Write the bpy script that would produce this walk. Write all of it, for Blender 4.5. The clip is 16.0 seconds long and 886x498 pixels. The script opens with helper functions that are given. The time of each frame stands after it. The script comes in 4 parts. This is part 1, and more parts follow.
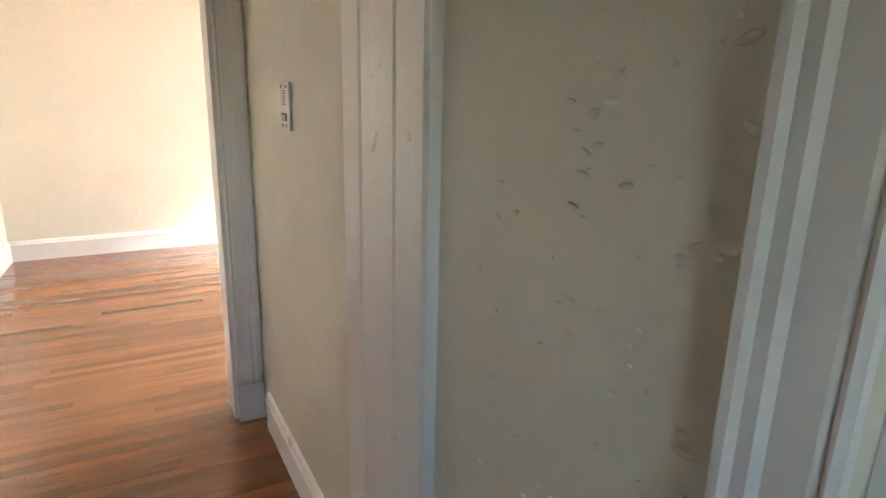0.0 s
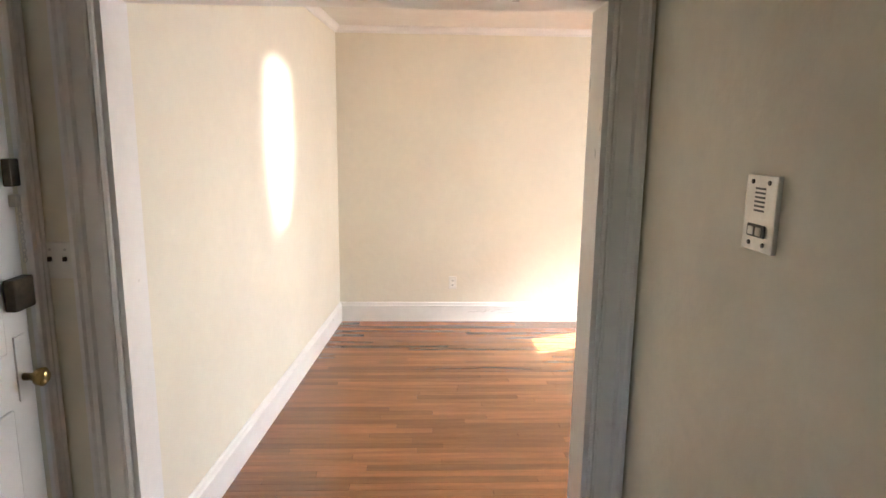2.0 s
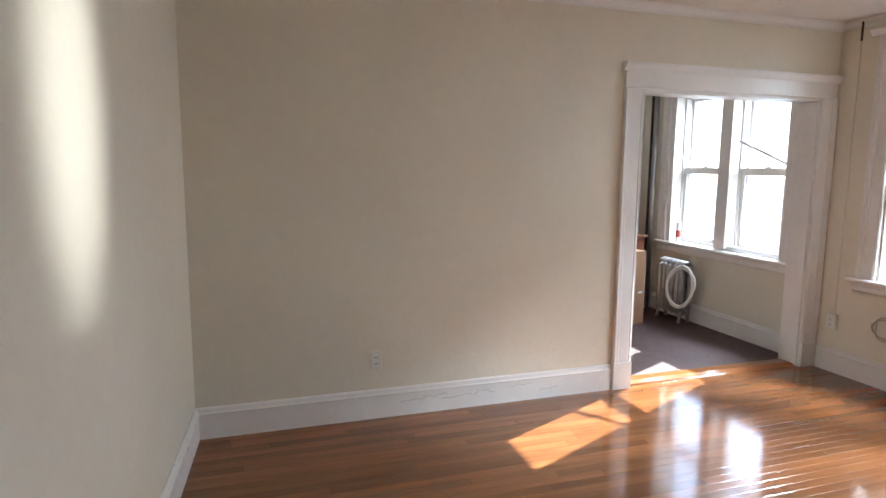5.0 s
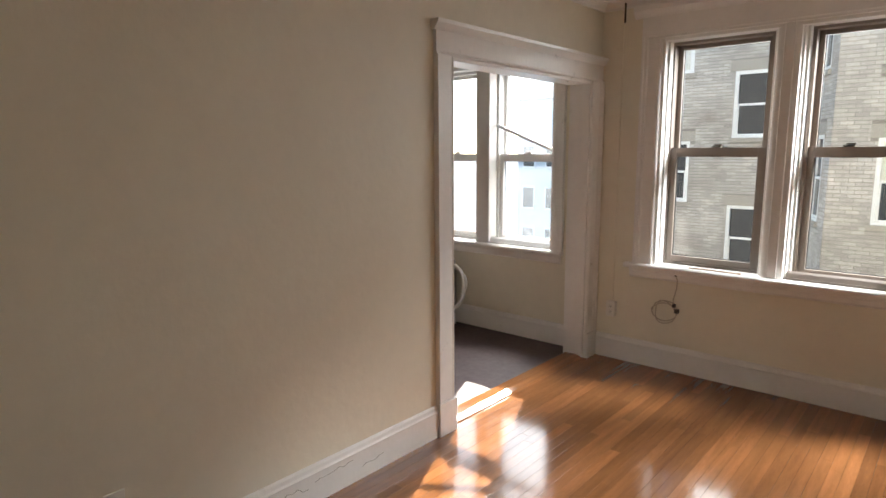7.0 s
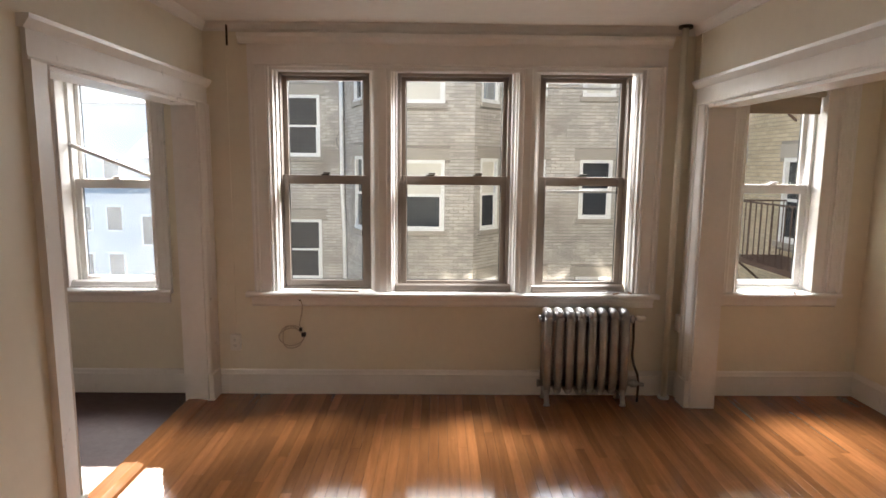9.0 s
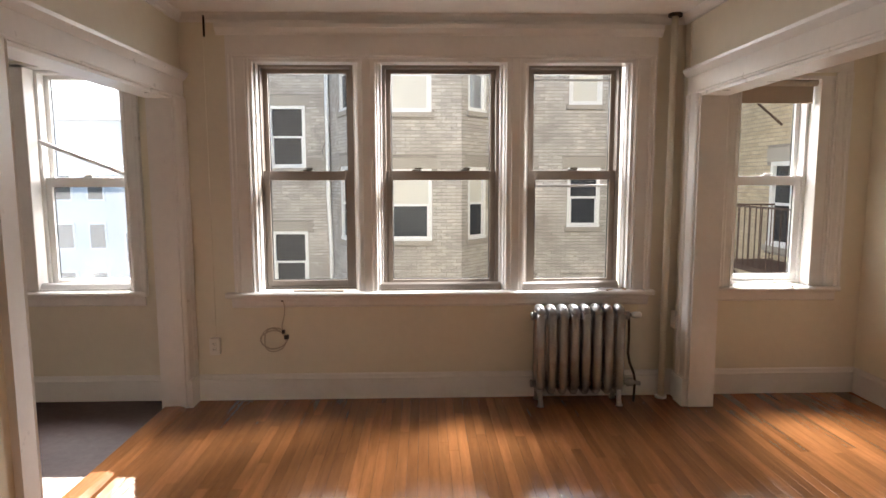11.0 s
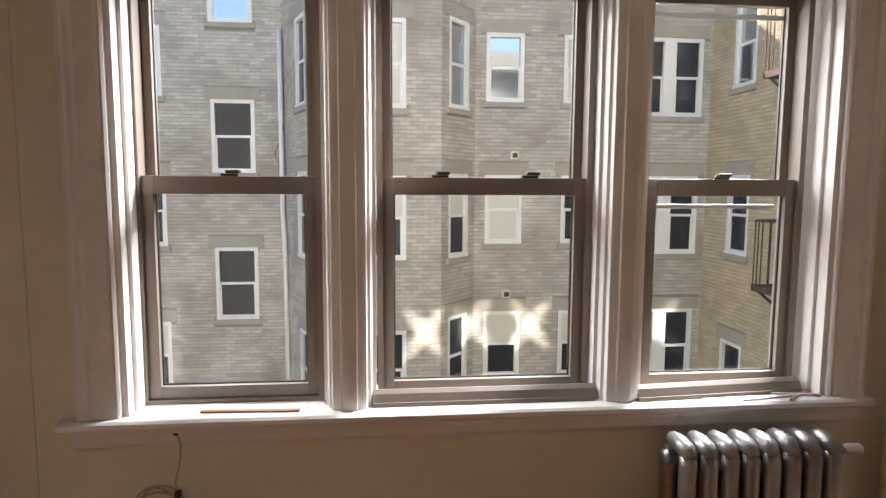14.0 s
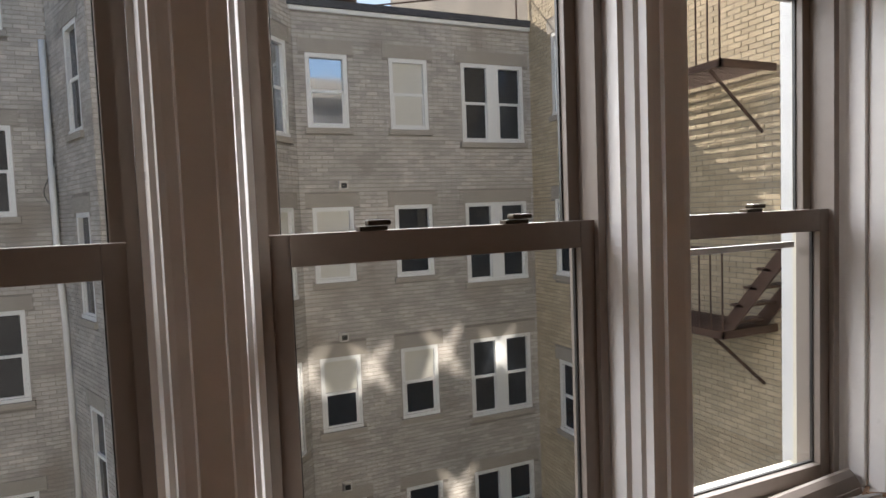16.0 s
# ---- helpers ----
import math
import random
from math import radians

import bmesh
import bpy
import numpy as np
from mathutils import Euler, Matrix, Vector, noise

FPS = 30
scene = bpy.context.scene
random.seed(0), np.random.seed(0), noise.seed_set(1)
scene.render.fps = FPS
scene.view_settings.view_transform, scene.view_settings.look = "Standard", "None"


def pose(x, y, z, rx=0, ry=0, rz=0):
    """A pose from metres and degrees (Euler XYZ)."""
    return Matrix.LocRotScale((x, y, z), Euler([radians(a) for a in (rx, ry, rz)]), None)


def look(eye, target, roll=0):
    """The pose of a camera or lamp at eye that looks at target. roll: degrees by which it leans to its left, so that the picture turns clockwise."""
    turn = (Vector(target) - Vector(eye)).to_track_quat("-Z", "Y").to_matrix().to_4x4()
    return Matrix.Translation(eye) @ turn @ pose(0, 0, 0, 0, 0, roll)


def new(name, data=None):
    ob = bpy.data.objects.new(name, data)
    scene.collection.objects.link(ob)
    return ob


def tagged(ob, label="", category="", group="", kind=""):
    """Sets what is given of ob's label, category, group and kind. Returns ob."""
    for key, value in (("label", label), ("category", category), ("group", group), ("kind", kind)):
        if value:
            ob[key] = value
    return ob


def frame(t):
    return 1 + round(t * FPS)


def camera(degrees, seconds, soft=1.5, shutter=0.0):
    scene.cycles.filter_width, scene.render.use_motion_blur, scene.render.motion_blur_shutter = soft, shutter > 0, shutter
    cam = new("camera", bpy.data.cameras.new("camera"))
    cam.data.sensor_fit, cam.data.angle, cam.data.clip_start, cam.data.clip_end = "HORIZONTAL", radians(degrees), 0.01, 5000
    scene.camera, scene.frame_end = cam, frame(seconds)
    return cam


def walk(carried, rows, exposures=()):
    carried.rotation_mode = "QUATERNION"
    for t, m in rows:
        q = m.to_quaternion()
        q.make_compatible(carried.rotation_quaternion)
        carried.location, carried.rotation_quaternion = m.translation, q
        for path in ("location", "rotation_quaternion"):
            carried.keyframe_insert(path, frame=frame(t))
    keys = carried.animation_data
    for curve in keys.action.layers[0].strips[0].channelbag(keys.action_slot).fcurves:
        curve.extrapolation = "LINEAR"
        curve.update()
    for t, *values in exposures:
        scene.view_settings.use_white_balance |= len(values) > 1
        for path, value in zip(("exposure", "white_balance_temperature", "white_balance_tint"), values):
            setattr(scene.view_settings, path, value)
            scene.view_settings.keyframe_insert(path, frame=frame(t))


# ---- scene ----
cam = camera(72.2, 16.0)
PATH = [
    (0, (6.268, 2.086, 1.592), (4.571, 3.005, 1.068), 1.4),
    (0.5, (6.098, 1.986, 1.664), (4.189, 2.399, 1.232), 0.7),
    (1, (5.927, 1.948, 1.655), (3.976, 2.114, 1.248), 0.5),
    (1.5, (5.678, 1.926, 1.662), (3.716, 2.036, 1.289), 1.6),
    (2, (5.399, 1.908, 1.65), (3.432, 1.983, 1.294), 0.7),
    (2.5, (5.1, 1.917, 1.668), (3.126, 1.937, 1.351), 0.2),
    (3, (4.782, 1.823, 1.691), (2.812, 1.858, 1.35), 0.5),
    (3.2, (4.641, 1.775, 1.689), (2.67, 1.851, 1.36), 0.6),
    (5.3, (3.285, 1.475, 1.531), (1.434, 2.18, 1.254), 0.1),
    (5.5, (3.13, 1.491, 1.555), (1.302, 2.255, 1.279), -0.1),
    (6, (2.713, 1.462, 1.575), (0.981, 2.425, 1.3), 0.9),
    (6.5, (2.344, 1.466, 1.612), (0.847, 2.751, 1.28), -0.0),
    (7, (2.098, 1.498, 1.561), (0.807, 2.992, 1.241), -0.3),
    (7.5, (1.824, 1.527, 1.597), (0.963, 3.303, 1.271), 0.2),
    (8, (1.622, 1.513, 1.665), (1.244, 3.444, 1.307), -0.3),
    (8.5, (1.583, 1.482, 1.656), (1.458, 3.453, 1.343), 0.1),
    (9, (1.579, 1.456, 1.657), (1.602, 3.437, 1.38), 0.5),
    (9.2, (1.591, 1.441, 1.644), (1.644, 3.424, 1.39), 0.3),
    (11.3, (1.585, 1.669, 1.503), (1.644, 3.655, 1.278), -0.2),
    (11.5, (1.6, 1.776, 1.512), (1.635, 3.763, 1.284), -0.4),
    (12, (1.568, 2.094, 1.51), (1.549, 4.082, 1.294), 0.1),
    (12.5, (1.466, 2.452, 1.521), (1.552, 4.44, 1.322), 0.1),
    (13, (1.43, 2.815, 1.51), (1.606, 4.795, 1.295), -0.2),
    (13.5, (1.402, 3.195, 1.515), (1.564, 5.178, 1.309), 0.3),
    (14, (1.323, 3.6, 1.536), (1.521, 5.58, 1.334), 0.3),
    (14.5, (1.292, 3.949, 1.538), (1.544, 5.921, 1.325), -0.2),
    (15, (1.273, 4.222, 1.553), (1.551, 6.195, 1.371), -0.3),
    (15.5, (1.207, 4.476, 1.569), (1.728, 6.4, 1.411), 0.4),
    (16, (1.174, 4.635, 1.602), (1.962, 6.469, 1.484), -2.2),
]
walk(cam, [(t, look(eye, target, roll)) for t, eye, target, roll in PATH],
     [(0, 4.75, 6150, 10), (0.6, 4.65, 6150, 10), (2.5, 4.0, 6050, 10), (3.2, 3.55, 5850, 10), (5.3, 2.6, 5650, 8), (6.2, 2.55, 5850, 8), (7.4, 1.85, 6650, 11), (9, 1.85, 6750, 13), (12.5, 2.05, 6800, 15), (14.5, 1.25, 6650, 15), (16, 0.55, 6600, 16)])

# ---- world, sun, sky light ----
N, S, W, E = 5.70, 1.18, 0.0, 3.33      # inner faces of the living room
CEIL = 2.58
SUN_TO = Vector((-0.45, 1.0, 0.715)).normalized()
world = bpy.data.worlds.new("sky")
scene.world = world
world.use_nodes = True
wn = world.node_tree.nodes
sky = wn.new("ShaderNodeTexSky")
sky.sky_type, sky.sun_disc = "NISHITA", False
sky.sun_elevation = math.asin(SUN_TO.z)
sky.sun_rotation = math.atan2(SUN_TO.x, SUN_TO.y)
world.node_tree.links.new(sky.outputs[0], wn["Background"].inputs[0])
wn["Background"].inputs[1].default_value = 0.15


def lamp(name, kind, energy, color, m, label, **settings):
    data = bpy.data.lights.new(name, kind)
    data.energy, data.color = energy, color
    for key, value in settings.items():
        if key == "angle":
            data.angle = value
        elif key == "size":
            data.shape, data.size, data.size_y = "RECTANGLE", value[0], value[1]
        elif key == "spot":
            data.spot_size, data.spot_blend, data.shadow_soft_size = value
    ob = new(name, data)
    ob.matrix_world = m
    return tagged(ob, label, "light", "", "structure")


lamp("sun", "SUN", 5.0, (1.0, 0.93, 0.82), look(SUN_TO * 40, (0, 0, 0)), "low warm sun over the roofs", angle=radians(0.53))
# area lamps added out of view above the windows to brighten the rooms
for cx, wide, power, high, aim in ((1.7, 2.8, 31, 2.5, 1.0), (-1.1, 1.5, 95, 3.75, 4.1), (4.04, 0.9, 370, 3.75, 4.1)):
    lamp("sky_fill_lamp", "AREA", power, (0.93, 0.97, 1.0), look((cx, 7.3, high), (cx, aim, 0.9)), "added area lamp outside the window, filling in sky light", size=(wide, 1.4))
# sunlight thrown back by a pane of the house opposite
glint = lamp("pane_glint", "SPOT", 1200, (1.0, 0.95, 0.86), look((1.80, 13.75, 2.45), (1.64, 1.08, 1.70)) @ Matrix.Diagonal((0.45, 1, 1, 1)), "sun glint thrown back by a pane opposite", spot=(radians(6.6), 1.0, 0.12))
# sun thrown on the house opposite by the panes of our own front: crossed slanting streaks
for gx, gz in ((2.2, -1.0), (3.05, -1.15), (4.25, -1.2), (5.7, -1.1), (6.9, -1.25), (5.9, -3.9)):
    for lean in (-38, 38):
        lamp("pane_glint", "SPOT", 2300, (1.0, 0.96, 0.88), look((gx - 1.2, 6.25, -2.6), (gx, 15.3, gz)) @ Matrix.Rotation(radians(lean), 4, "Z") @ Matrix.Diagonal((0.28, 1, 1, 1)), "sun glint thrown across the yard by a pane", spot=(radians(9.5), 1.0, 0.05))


# ---- materials ----
def material(name, color, rough=0.6, metal=0.0, vary=0.12, scale=6.0, bump=0.0, bump_scale=60.0, random_vary=0.0, coat=0.0, stain=None, stretch=None, per_island=False, emit=0.0):
    """A principled material: colour broken up at two scales, grain relief, chance shade per piece."""
    mat = bpy.data.materials.new(name)
    mat.use_nodes = True
    nt, nodes, link = mat.node_tree, mat.node_tree.nodes, mat.node_tree.links.new
    b = nodes["Principled BSDF"]
    b.inputs["Roughness"].default_value, b.inputs["Metallic"].default_value, b.inputs["Coat Weight"].default_value = rough, metal, coat
    b.inputs["Coat Roughness"].default_value = 0.08
    coord = nodes.new("ShaderNodeTexCoord")
    place = nodes.new("ShaderNodeMapping")
    link(coord.outputs["Object"], place.inputs[0])
    if stretch:
        place.inputs["Scale"].default_value = stretch

    def noise_at(s, detail=4):
        n = nodes.new("ShaderNodeTexNoise")
        n.inputs["Scale"].default_value, n.inputs["Detail"].default_value = s, detail
        link(place.outputs[0], n.inputs["Vector"])
        return n.outputs["Fac"]

    def ranged(src, lo, hi):
        r = nodes.new("ShaderNodeMapRange")
        r.inputs["From Min"].default_value, r.inputs["From Max"].default_value = 0.25, 0.75
        r.inputs["To Min"].default_value, r.inputs["To Max"].default_value = lo, hi
        link(src, r.inputs["Value"])
        return r.outputs[0]

    def times(a, c):
        m = nodes.new("ShaderNodeMath")
        m.operation = "MULTIPLY"
        link(a, m.inputs[0])
        link(c, m.inputs[1])
        return m.outputs[0]

    shade = times(ranged(noise_at(scale), 1 - vary, 1 + vary), ranged(noise_at(scale * 9, 6), 1 - vary * 0.6, 1 + vary * 0.6))
    if random_vary:
        info = nodes.new("ShaderNodeNewGeometry" if per_island else "ShaderNodeObjectInfo")
        r = nodes.new("ShaderNodeMapRange")
        r.inputs["To Min"].default_value, r.inputs["To Max"].default_value = 1 - random_vary, 1 + random_vary
        link(info.outputs["Random Per Island" if per_island else "Random"], r.inputs["Value"])
        shade = times(shade, r.outputs[0])
    mix = nodes.new("ShaderNodeMix")
    mix.data_type, mix.blend_type = "RGBA", "MULTIPLY"
    mix.inputs["Factor"].default_value = 1
    mix.inputs["A"].default_value = (*color, 1)
    link(shade, mix.inputs["B"])
    out = mix.outputs["Result"]
    if stain:
        col, amount, s = stain
        m2 = nodes.new("ShaderNodeMix")
        m2.data_type = "RGBA"
        r = nodes.new("ShaderNodeMapRange")
        r.inputs["From Min"].default_value, r.inputs["From Max"].default_value = 0.52, 0.72
        r.inputs["To Max"].default_value = amount
        link(noise_at(s, 5), r.inputs["Value"])
        link(r.outputs[0], m2.inputs["Factor"])
        link(out, m2.inputs["A"])
        m2.inputs["B"].default_value = (*col, 1)
        out = m2.outputs["Result"]
    link(out, b.inputs["Base Color"])
    link(ranged(noise_at(scale * 3), max(rough - 0.06, 0.02), min(rough + 0.06, 1)), b.inputs["Roughness"])
    if bump:
        bp = nodes.new("ShaderNodeBump")
        bp.inputs["Strength"].default_value, bp.inputs["Distance"].default_value = bump, 0.004
        link(noise_at(bump_scale), bp.inputs["Height"])
        link(bp.outputs[0], b.inputs["Normal"])
    if emit:
        b.inputs["Emission Color"].default_value, b.inputs["Emission Strength"].default_value = (*color, 1), emit
    return mat


def glass_material(name, tint, rough=0.0, haze=0.0):
    mat = bpy.data.materials.new(name)
    mat.use_nodes = True
    nodes, link = mat.node_tree.nodes, mat.node_tree.links.new
    nodes.remove(nodes["Principled BSDF"])
    clear, gloss, mixer = nodes.new("ShaderNodeBsdfTransparent"), nodes.new("ShaderNodeBsdfGlossy"), nodes.new("ShaderNodeMixShader")
    clear.inputs[0].default_value = (*tint, 1)
    gloss.inputs["Roughness"].default_value = rough
    edge, steep, gain = nodes.new("ShaderNodeLayerWeight"), nodes.new("ShaderNodeMath"), nodes.new("ShaderNodeMath")
    steep.operation, gain.operation = "POWER", "MULTIPLY_ADD"
    steep.inputs[1].default_value = 4.0
    gain.inputs[1].default_value, gain.inputs[2].default_value = 0.45, 0.022
    link(edge.outputs["Facing"], steep.inputs[0])
    link(steep.outputs[0], gain.inputs[0])
    link(gain.outputs[0], mixer.inputs[0])
    link(clear.outputs[0], mixer.inputs[1])
    link(gloss.outputs[0], mixer.inputs[2])
    last = mixer.outputs[0]
    if haze:
        dust, m2, n = nodes.new("ShaderNodeBsdfTranslucent"), nodes.new("ShaderNodeMixShader"), nodes.new("ShaderNodeTexNoise")
        dust.inputs[0].default_value = (0.8, 0.85, 0.9, 1)
        n.inputs["Scale"].default_value = 3
        r = nodes.new("ShaderNodeMapRange")
        r.inputs["From Min"].default_value, r.inputs["From Max"].default_value = 0.3, 0.7
        r.inputs["To Min"].default_value, r.inputs["To Max"].default_value = haze * 0.6, haze
        link(n.outputs["Fac"], r.inputs["Value"])
        link(r.outputs[0], m2.inputs[0])
        link(last, m2.inputs[1])
        link(dust.outputs[0], m2.inputs[2])
        last = m2.outputs[0]
    link(last, nodes["Material Output"].inputs[0])
    return mat


CREAM = material("cream_wall_paint", (0.79, 0.735, 0.605), 0.55, vary=0.035, scale=1.6, bump=0.35, bump_scale=26, stain=((0.66, 0.59, 0.46), 0.18, 1.1))
HALLCREAM = material("lumpy_cream_plaster", (0.76, 0.71, 0.58), 0.5, vary=0.05, scale=2.2, bump=0.9, bump_scale=14, stain=((0.6, 0.54, 0.42), 0.3, 2.3))
WHITE = material("white_gloss_trim_paint", (0.82, 0.79, 0.75), 0.32, vary=0.035, scale=3, bump=0.2, bump_scale=40, stain=((0.68, 0.62, 0.55), 0.15, 4))
CEILP = material("ceiling_paint", (0.80, 0.76, 0.70), 0.7, vary=0.04, scale=1.5, bump=0.2, bump_scale=30)
COOLWHITE = material("cool_white_wall_paint", (0.78, 0.80, 0.80), 0.6, vary=0.03, scale=2, bump=0.2, bump_scale=30)
OAK = material("varnished_oak_strip", (0.24, 0.095, 0.033), 0.12, vary=0.22, scale=2.2, bump=0.02, bump_scale=30, random_vary=0.26, coat=0.3, stretch=(14, 1.0, 1))
OAKREST = material("varnished_oak_strips_joined", (0.24, 0.095, 0.033), 0.12, vary=0.22, scale=2.2, bump=0.02, bump_scale=30, random_vary=0.26, coat=0.3, stretch=(14, 1.0, 1), per_island=True)
GAP = material("dark_board_gap", (0.12, 0.05, 0.02), 0.5, vary=0.2)
VINYL = material("dark_brown_vinyl", (0.065, 0.036, 0.032), 0.55, vary=0.2, scale=7, bump=0.1, stain=((0.06, 0.033, 0.03), 0.4, 5))
SASH = material("taupe_vinyl_sash", (0.27, 0.225, 0.19), 0.42, vary=0.06, scale=4, bump=0.1)
SASHWHITE = material("white_vinyl_sash", (0.75, 0.73, 0.70), 0.4, vary=0.04, scale=4)
GLASS = glass_material("window_glass", (0.95, 0.96, 0.95))
DUSTY = glass_material("dusty_window_glass", (0.90, 0.94, 0.97), haze=0.06)
SILVER = material("silver_radiator_paint", (0.37, 0.36, 0.355), 0.36, 0.75, vary=0.12, scale=8, bump=0.4, bump_scale=50, stain=((0.2, 0.15, 0.12), 0.5, 9))
PLATE = material("ivory_plastic", (0.80, 0.77, 0.70), 0.35, vary=0.03)
STEEL = material("brushed_steel", (0.60, 0.57, 0.52), 0.45, 0.6, vary=0.08, scale=20)
DARK = material("black_plastic", (0.025, 0.024, 0.022), 0.4, vary=0.1)
BRASS = material("aged_brass", (0.42, 0.29, 0.11), 0.3, 1.0, vary=0.2, scale=30)
BRONZE = material("dark_bronze", (0.075, 0.058, 0.04), 0.45, 0.8, vary=0.3, scale=30)
CABLE = material("cream_cable_jacket", (0.50, 0.43, 0.33), 0.5, vary=0.05)
ALU = material("grey_blind_metal", (0.58, 0.56, 0.55), 0.4, 0.3, vary=0.06)
WOODSTRIP = material("thin_raw_wood", (0.36, 0.22, 0.13), 0.7, vary=0.2, scale=10)
CARD = material("brown_cardboard", (0.42, 0.26, 0.15), 0.8, vary=0.08, scale=5, bump=0.1)
TAPE = material("tan_packing_tape", (0.62, 0.47, 0.31), 0.35, vary=0.04)
REDWOOD = material("reddish_brown_wood", (0.22, 0.075, 0.035), 0.4, vary=0.25, scale=3, stretch=(1, 1, 8))
HOSE = material("white_rubber_hose", (0.75, 0.74, 0.72), 0.45, vary=0.04)
SHADE = material("tan_roller_blind", (0.45, 0.36, 0.27), 0.8, vary=0.05)
BRICK = material("buff_grey_brick", (0.46, 0.425, 0.38), 0.85, vary=0.2, scale=0.8, bump=0.5, bump_scale=60, random_vary=0.16, per_island=True, stain=((0.24, 0.20, 0.165), 0.7, 0.9))
# wing brick: the look of sun on it is put into this yellower colour
BUFF = material("sunlit_tone_buff_brick", (0.50, 0.41, 0.28), 0.85, vary=0.12, scale=0.9, bump=0.5, random_vary=0.13, per_island=True, stain=((0.33, 0.28, 0.2), 0.4, 1.2))
BUFFPLAIN = material("buff_brick_wall", (0.34, 0.32, 0.295), 0.85, vary=0.2, scale=0.9, bump=0.5, stain=((0.18, 0.165, 0.15), 0.4, 1.2))
MORTAR = material("dark_mortar", (0.25, 0.225, 0.195), 0.9, vary=0.15, scale=1.2, bump=0.3, stain=((0.36, 0.32, 0.27), 0.6, 0.8))
STONE = material("grey_limestone", (0.37, 0.335, 0.285), 0.85, vary=0.12, scale=2, bump=0.3, stain=((0.2, 0.18, 0.15), 0.4, 2))
FARGLASS = material("reflective_far_pane", (0.035, 0.04, 0.047), 0.05, 0.25, vary=0.2, scale=1.5)
SKYPANE = material("mirroring_far_pane", (0.50, 0.53, 0.56), 0.03, 0.9, vary=0.04, scale=1.5)
CURTAIN = material("pale_window_blind", (0.62, 0.60, 0.53), 0.8, vary=0.06, scale=3)
FARWHITE = material("white_outdoor_trim", (0.74, 0.74, 0.72), 0.45, vary=0.05)
ROOFBLACK = material("roofing_felt", (0.06, 0.062, 0.07), 0.8, vary=0.2)
RUST = material("rusty_painted_iron", (0.10, 0.06, 0.045), 0.6, 0.4, vary=0.3, scale=12)
ASPHALT = material("yard_asphalt", (0.055, 0.054, 0.052), 0.9, vary=0.25, scale=1.2, bump=0.4)
PALEHOUSE = material("pale_clapboard", (0.55, 0.58, 0.60), 0.7, vary=0.06, scale=1)


# ---- helpers ----
def mesh_of(name, bm):
    me = bpy.data.meshes.new(name)
    bmesh.ops.recalc_face_normals(bm, faces=bm.faces)
    bm.to_mesh(me)
    bm.free()
    return me


def put_mesh(name, bm, mat, smooth=False):
    me = mesh_of(name, bm)
    me.materials.append(mat)
    if smooth:
        me.polygons.foreach_set("use_smooth", [True] * len(me.polygons))
    return new(name, me)


def part(name, bm, mat, parent, label="", smooth=False):
    ob = put_mesh(name, bm, mat, smooth)
    ob.parent = parent
    return tagged(ob, label)


def thing(name, at, label, category, group="", kind=""):
    ob = new(name)
    ob.matrix_world = Matrix.Translation(at)
    ob.empty_display_size = 0.05
    return tagged(ob, label, category, group, kind)


def structure(name, bm, mat, label, category="structure"):
    return tagged(put_mesh(name, bm, mat), label, category, "", "structure")


def box(x0, x1, y0, y1, z0, z1, bevel=0.0, bm=None):
    own = bmesh.new()
    bmesh.ops.create_cube(own, size=1)
    for v in own.verts:
        v.co = ((x0 + x1) / 2 + v.co.x * (x1 - x0), (y0 + y1) / 2 + v.co.y * (y1 - y0), (z0 + z1) / 2 + v.co.z * (z1 - z0))
    if bevel:
        bmesh.ops.bevel(own, geom=own.edges[:], offset=bevel, segments=2, affect="EDGES", profile=0.6)
    return own if bm is None else joined(bm, own)


def joined(bm, other):
    me = bpy.data.meshes.new("scratch")
    other.to_mesh(me)
    other.free()
    bm.from_mesh(me)
    bpy.data.meshes.remove(me)
    return bm


def boxes(*lists, bevel=0.0):
    bm = bmesh.new()
    for b in lists:
        box(*b, bevel=bevel, bm=bm)
    return bm


def prism(points, along, a, b, bm=None):
    """A profile swept straight. along "x": points are (y, z); "y": (x, z); "z": (x, y)."""
    own = bmesh.new()
    put = {"x": lambda p, s: (s, p[0], p[1]), "y": lambda p, s: (p[0], s, p[1]), "z": lambda p, s: (p[0], p[1], s)}[along]
    lo = [own.verts.new(put(p, a)) for p in points]
    hi = [own.verts.new(put(p, b)) for p in points]
    n = len(points)
    for i in range(n):
        own.faces.new((lo[i], lo[(i + 1) % n], hi[(i + 1) % n], hi[i]))
    own.faces.new(lo[::-1])
    own.faces.new(hi)
    return own if bm is None else joined(bm, own)


def tube(points, r, sides=8, bm=None, closed=False):
    """A round bar along a line of points."""
    own = bmesh.new()
    pts = [Vector(p) for p in points]
    rings = []
    side = None
    for i, p in enumerate(pts):
        d = (pts[min(i + 1, len(pts) - 1)] - pts[max(i - 1, 0)]).normalized()
        if side is None:
            side = d.orthogonal().normalized()
        side = (side - d * side.dot(d)).normalized()
        up = d.cross(side)
        rr = r[i] if isinstance(r, (list, tuple)) else r
        rings.append([own.verts.new(p + (side * math.cos(k * math.tau / sides) + up * math.sin(k * math.tau / sides)) * rr) for k in range(sides)])
    for a, b in zip(rings, rings[1:]):
        for k in range(sides):
            own.faces.new((a[k], a[(k + 1) % sides], b[(k + 1) % sides], b[k]))
    own.faces.new(rings[0][::-1])
    own.faces.new(rings[-1])
    return own if bm is None else joined(bm, own)


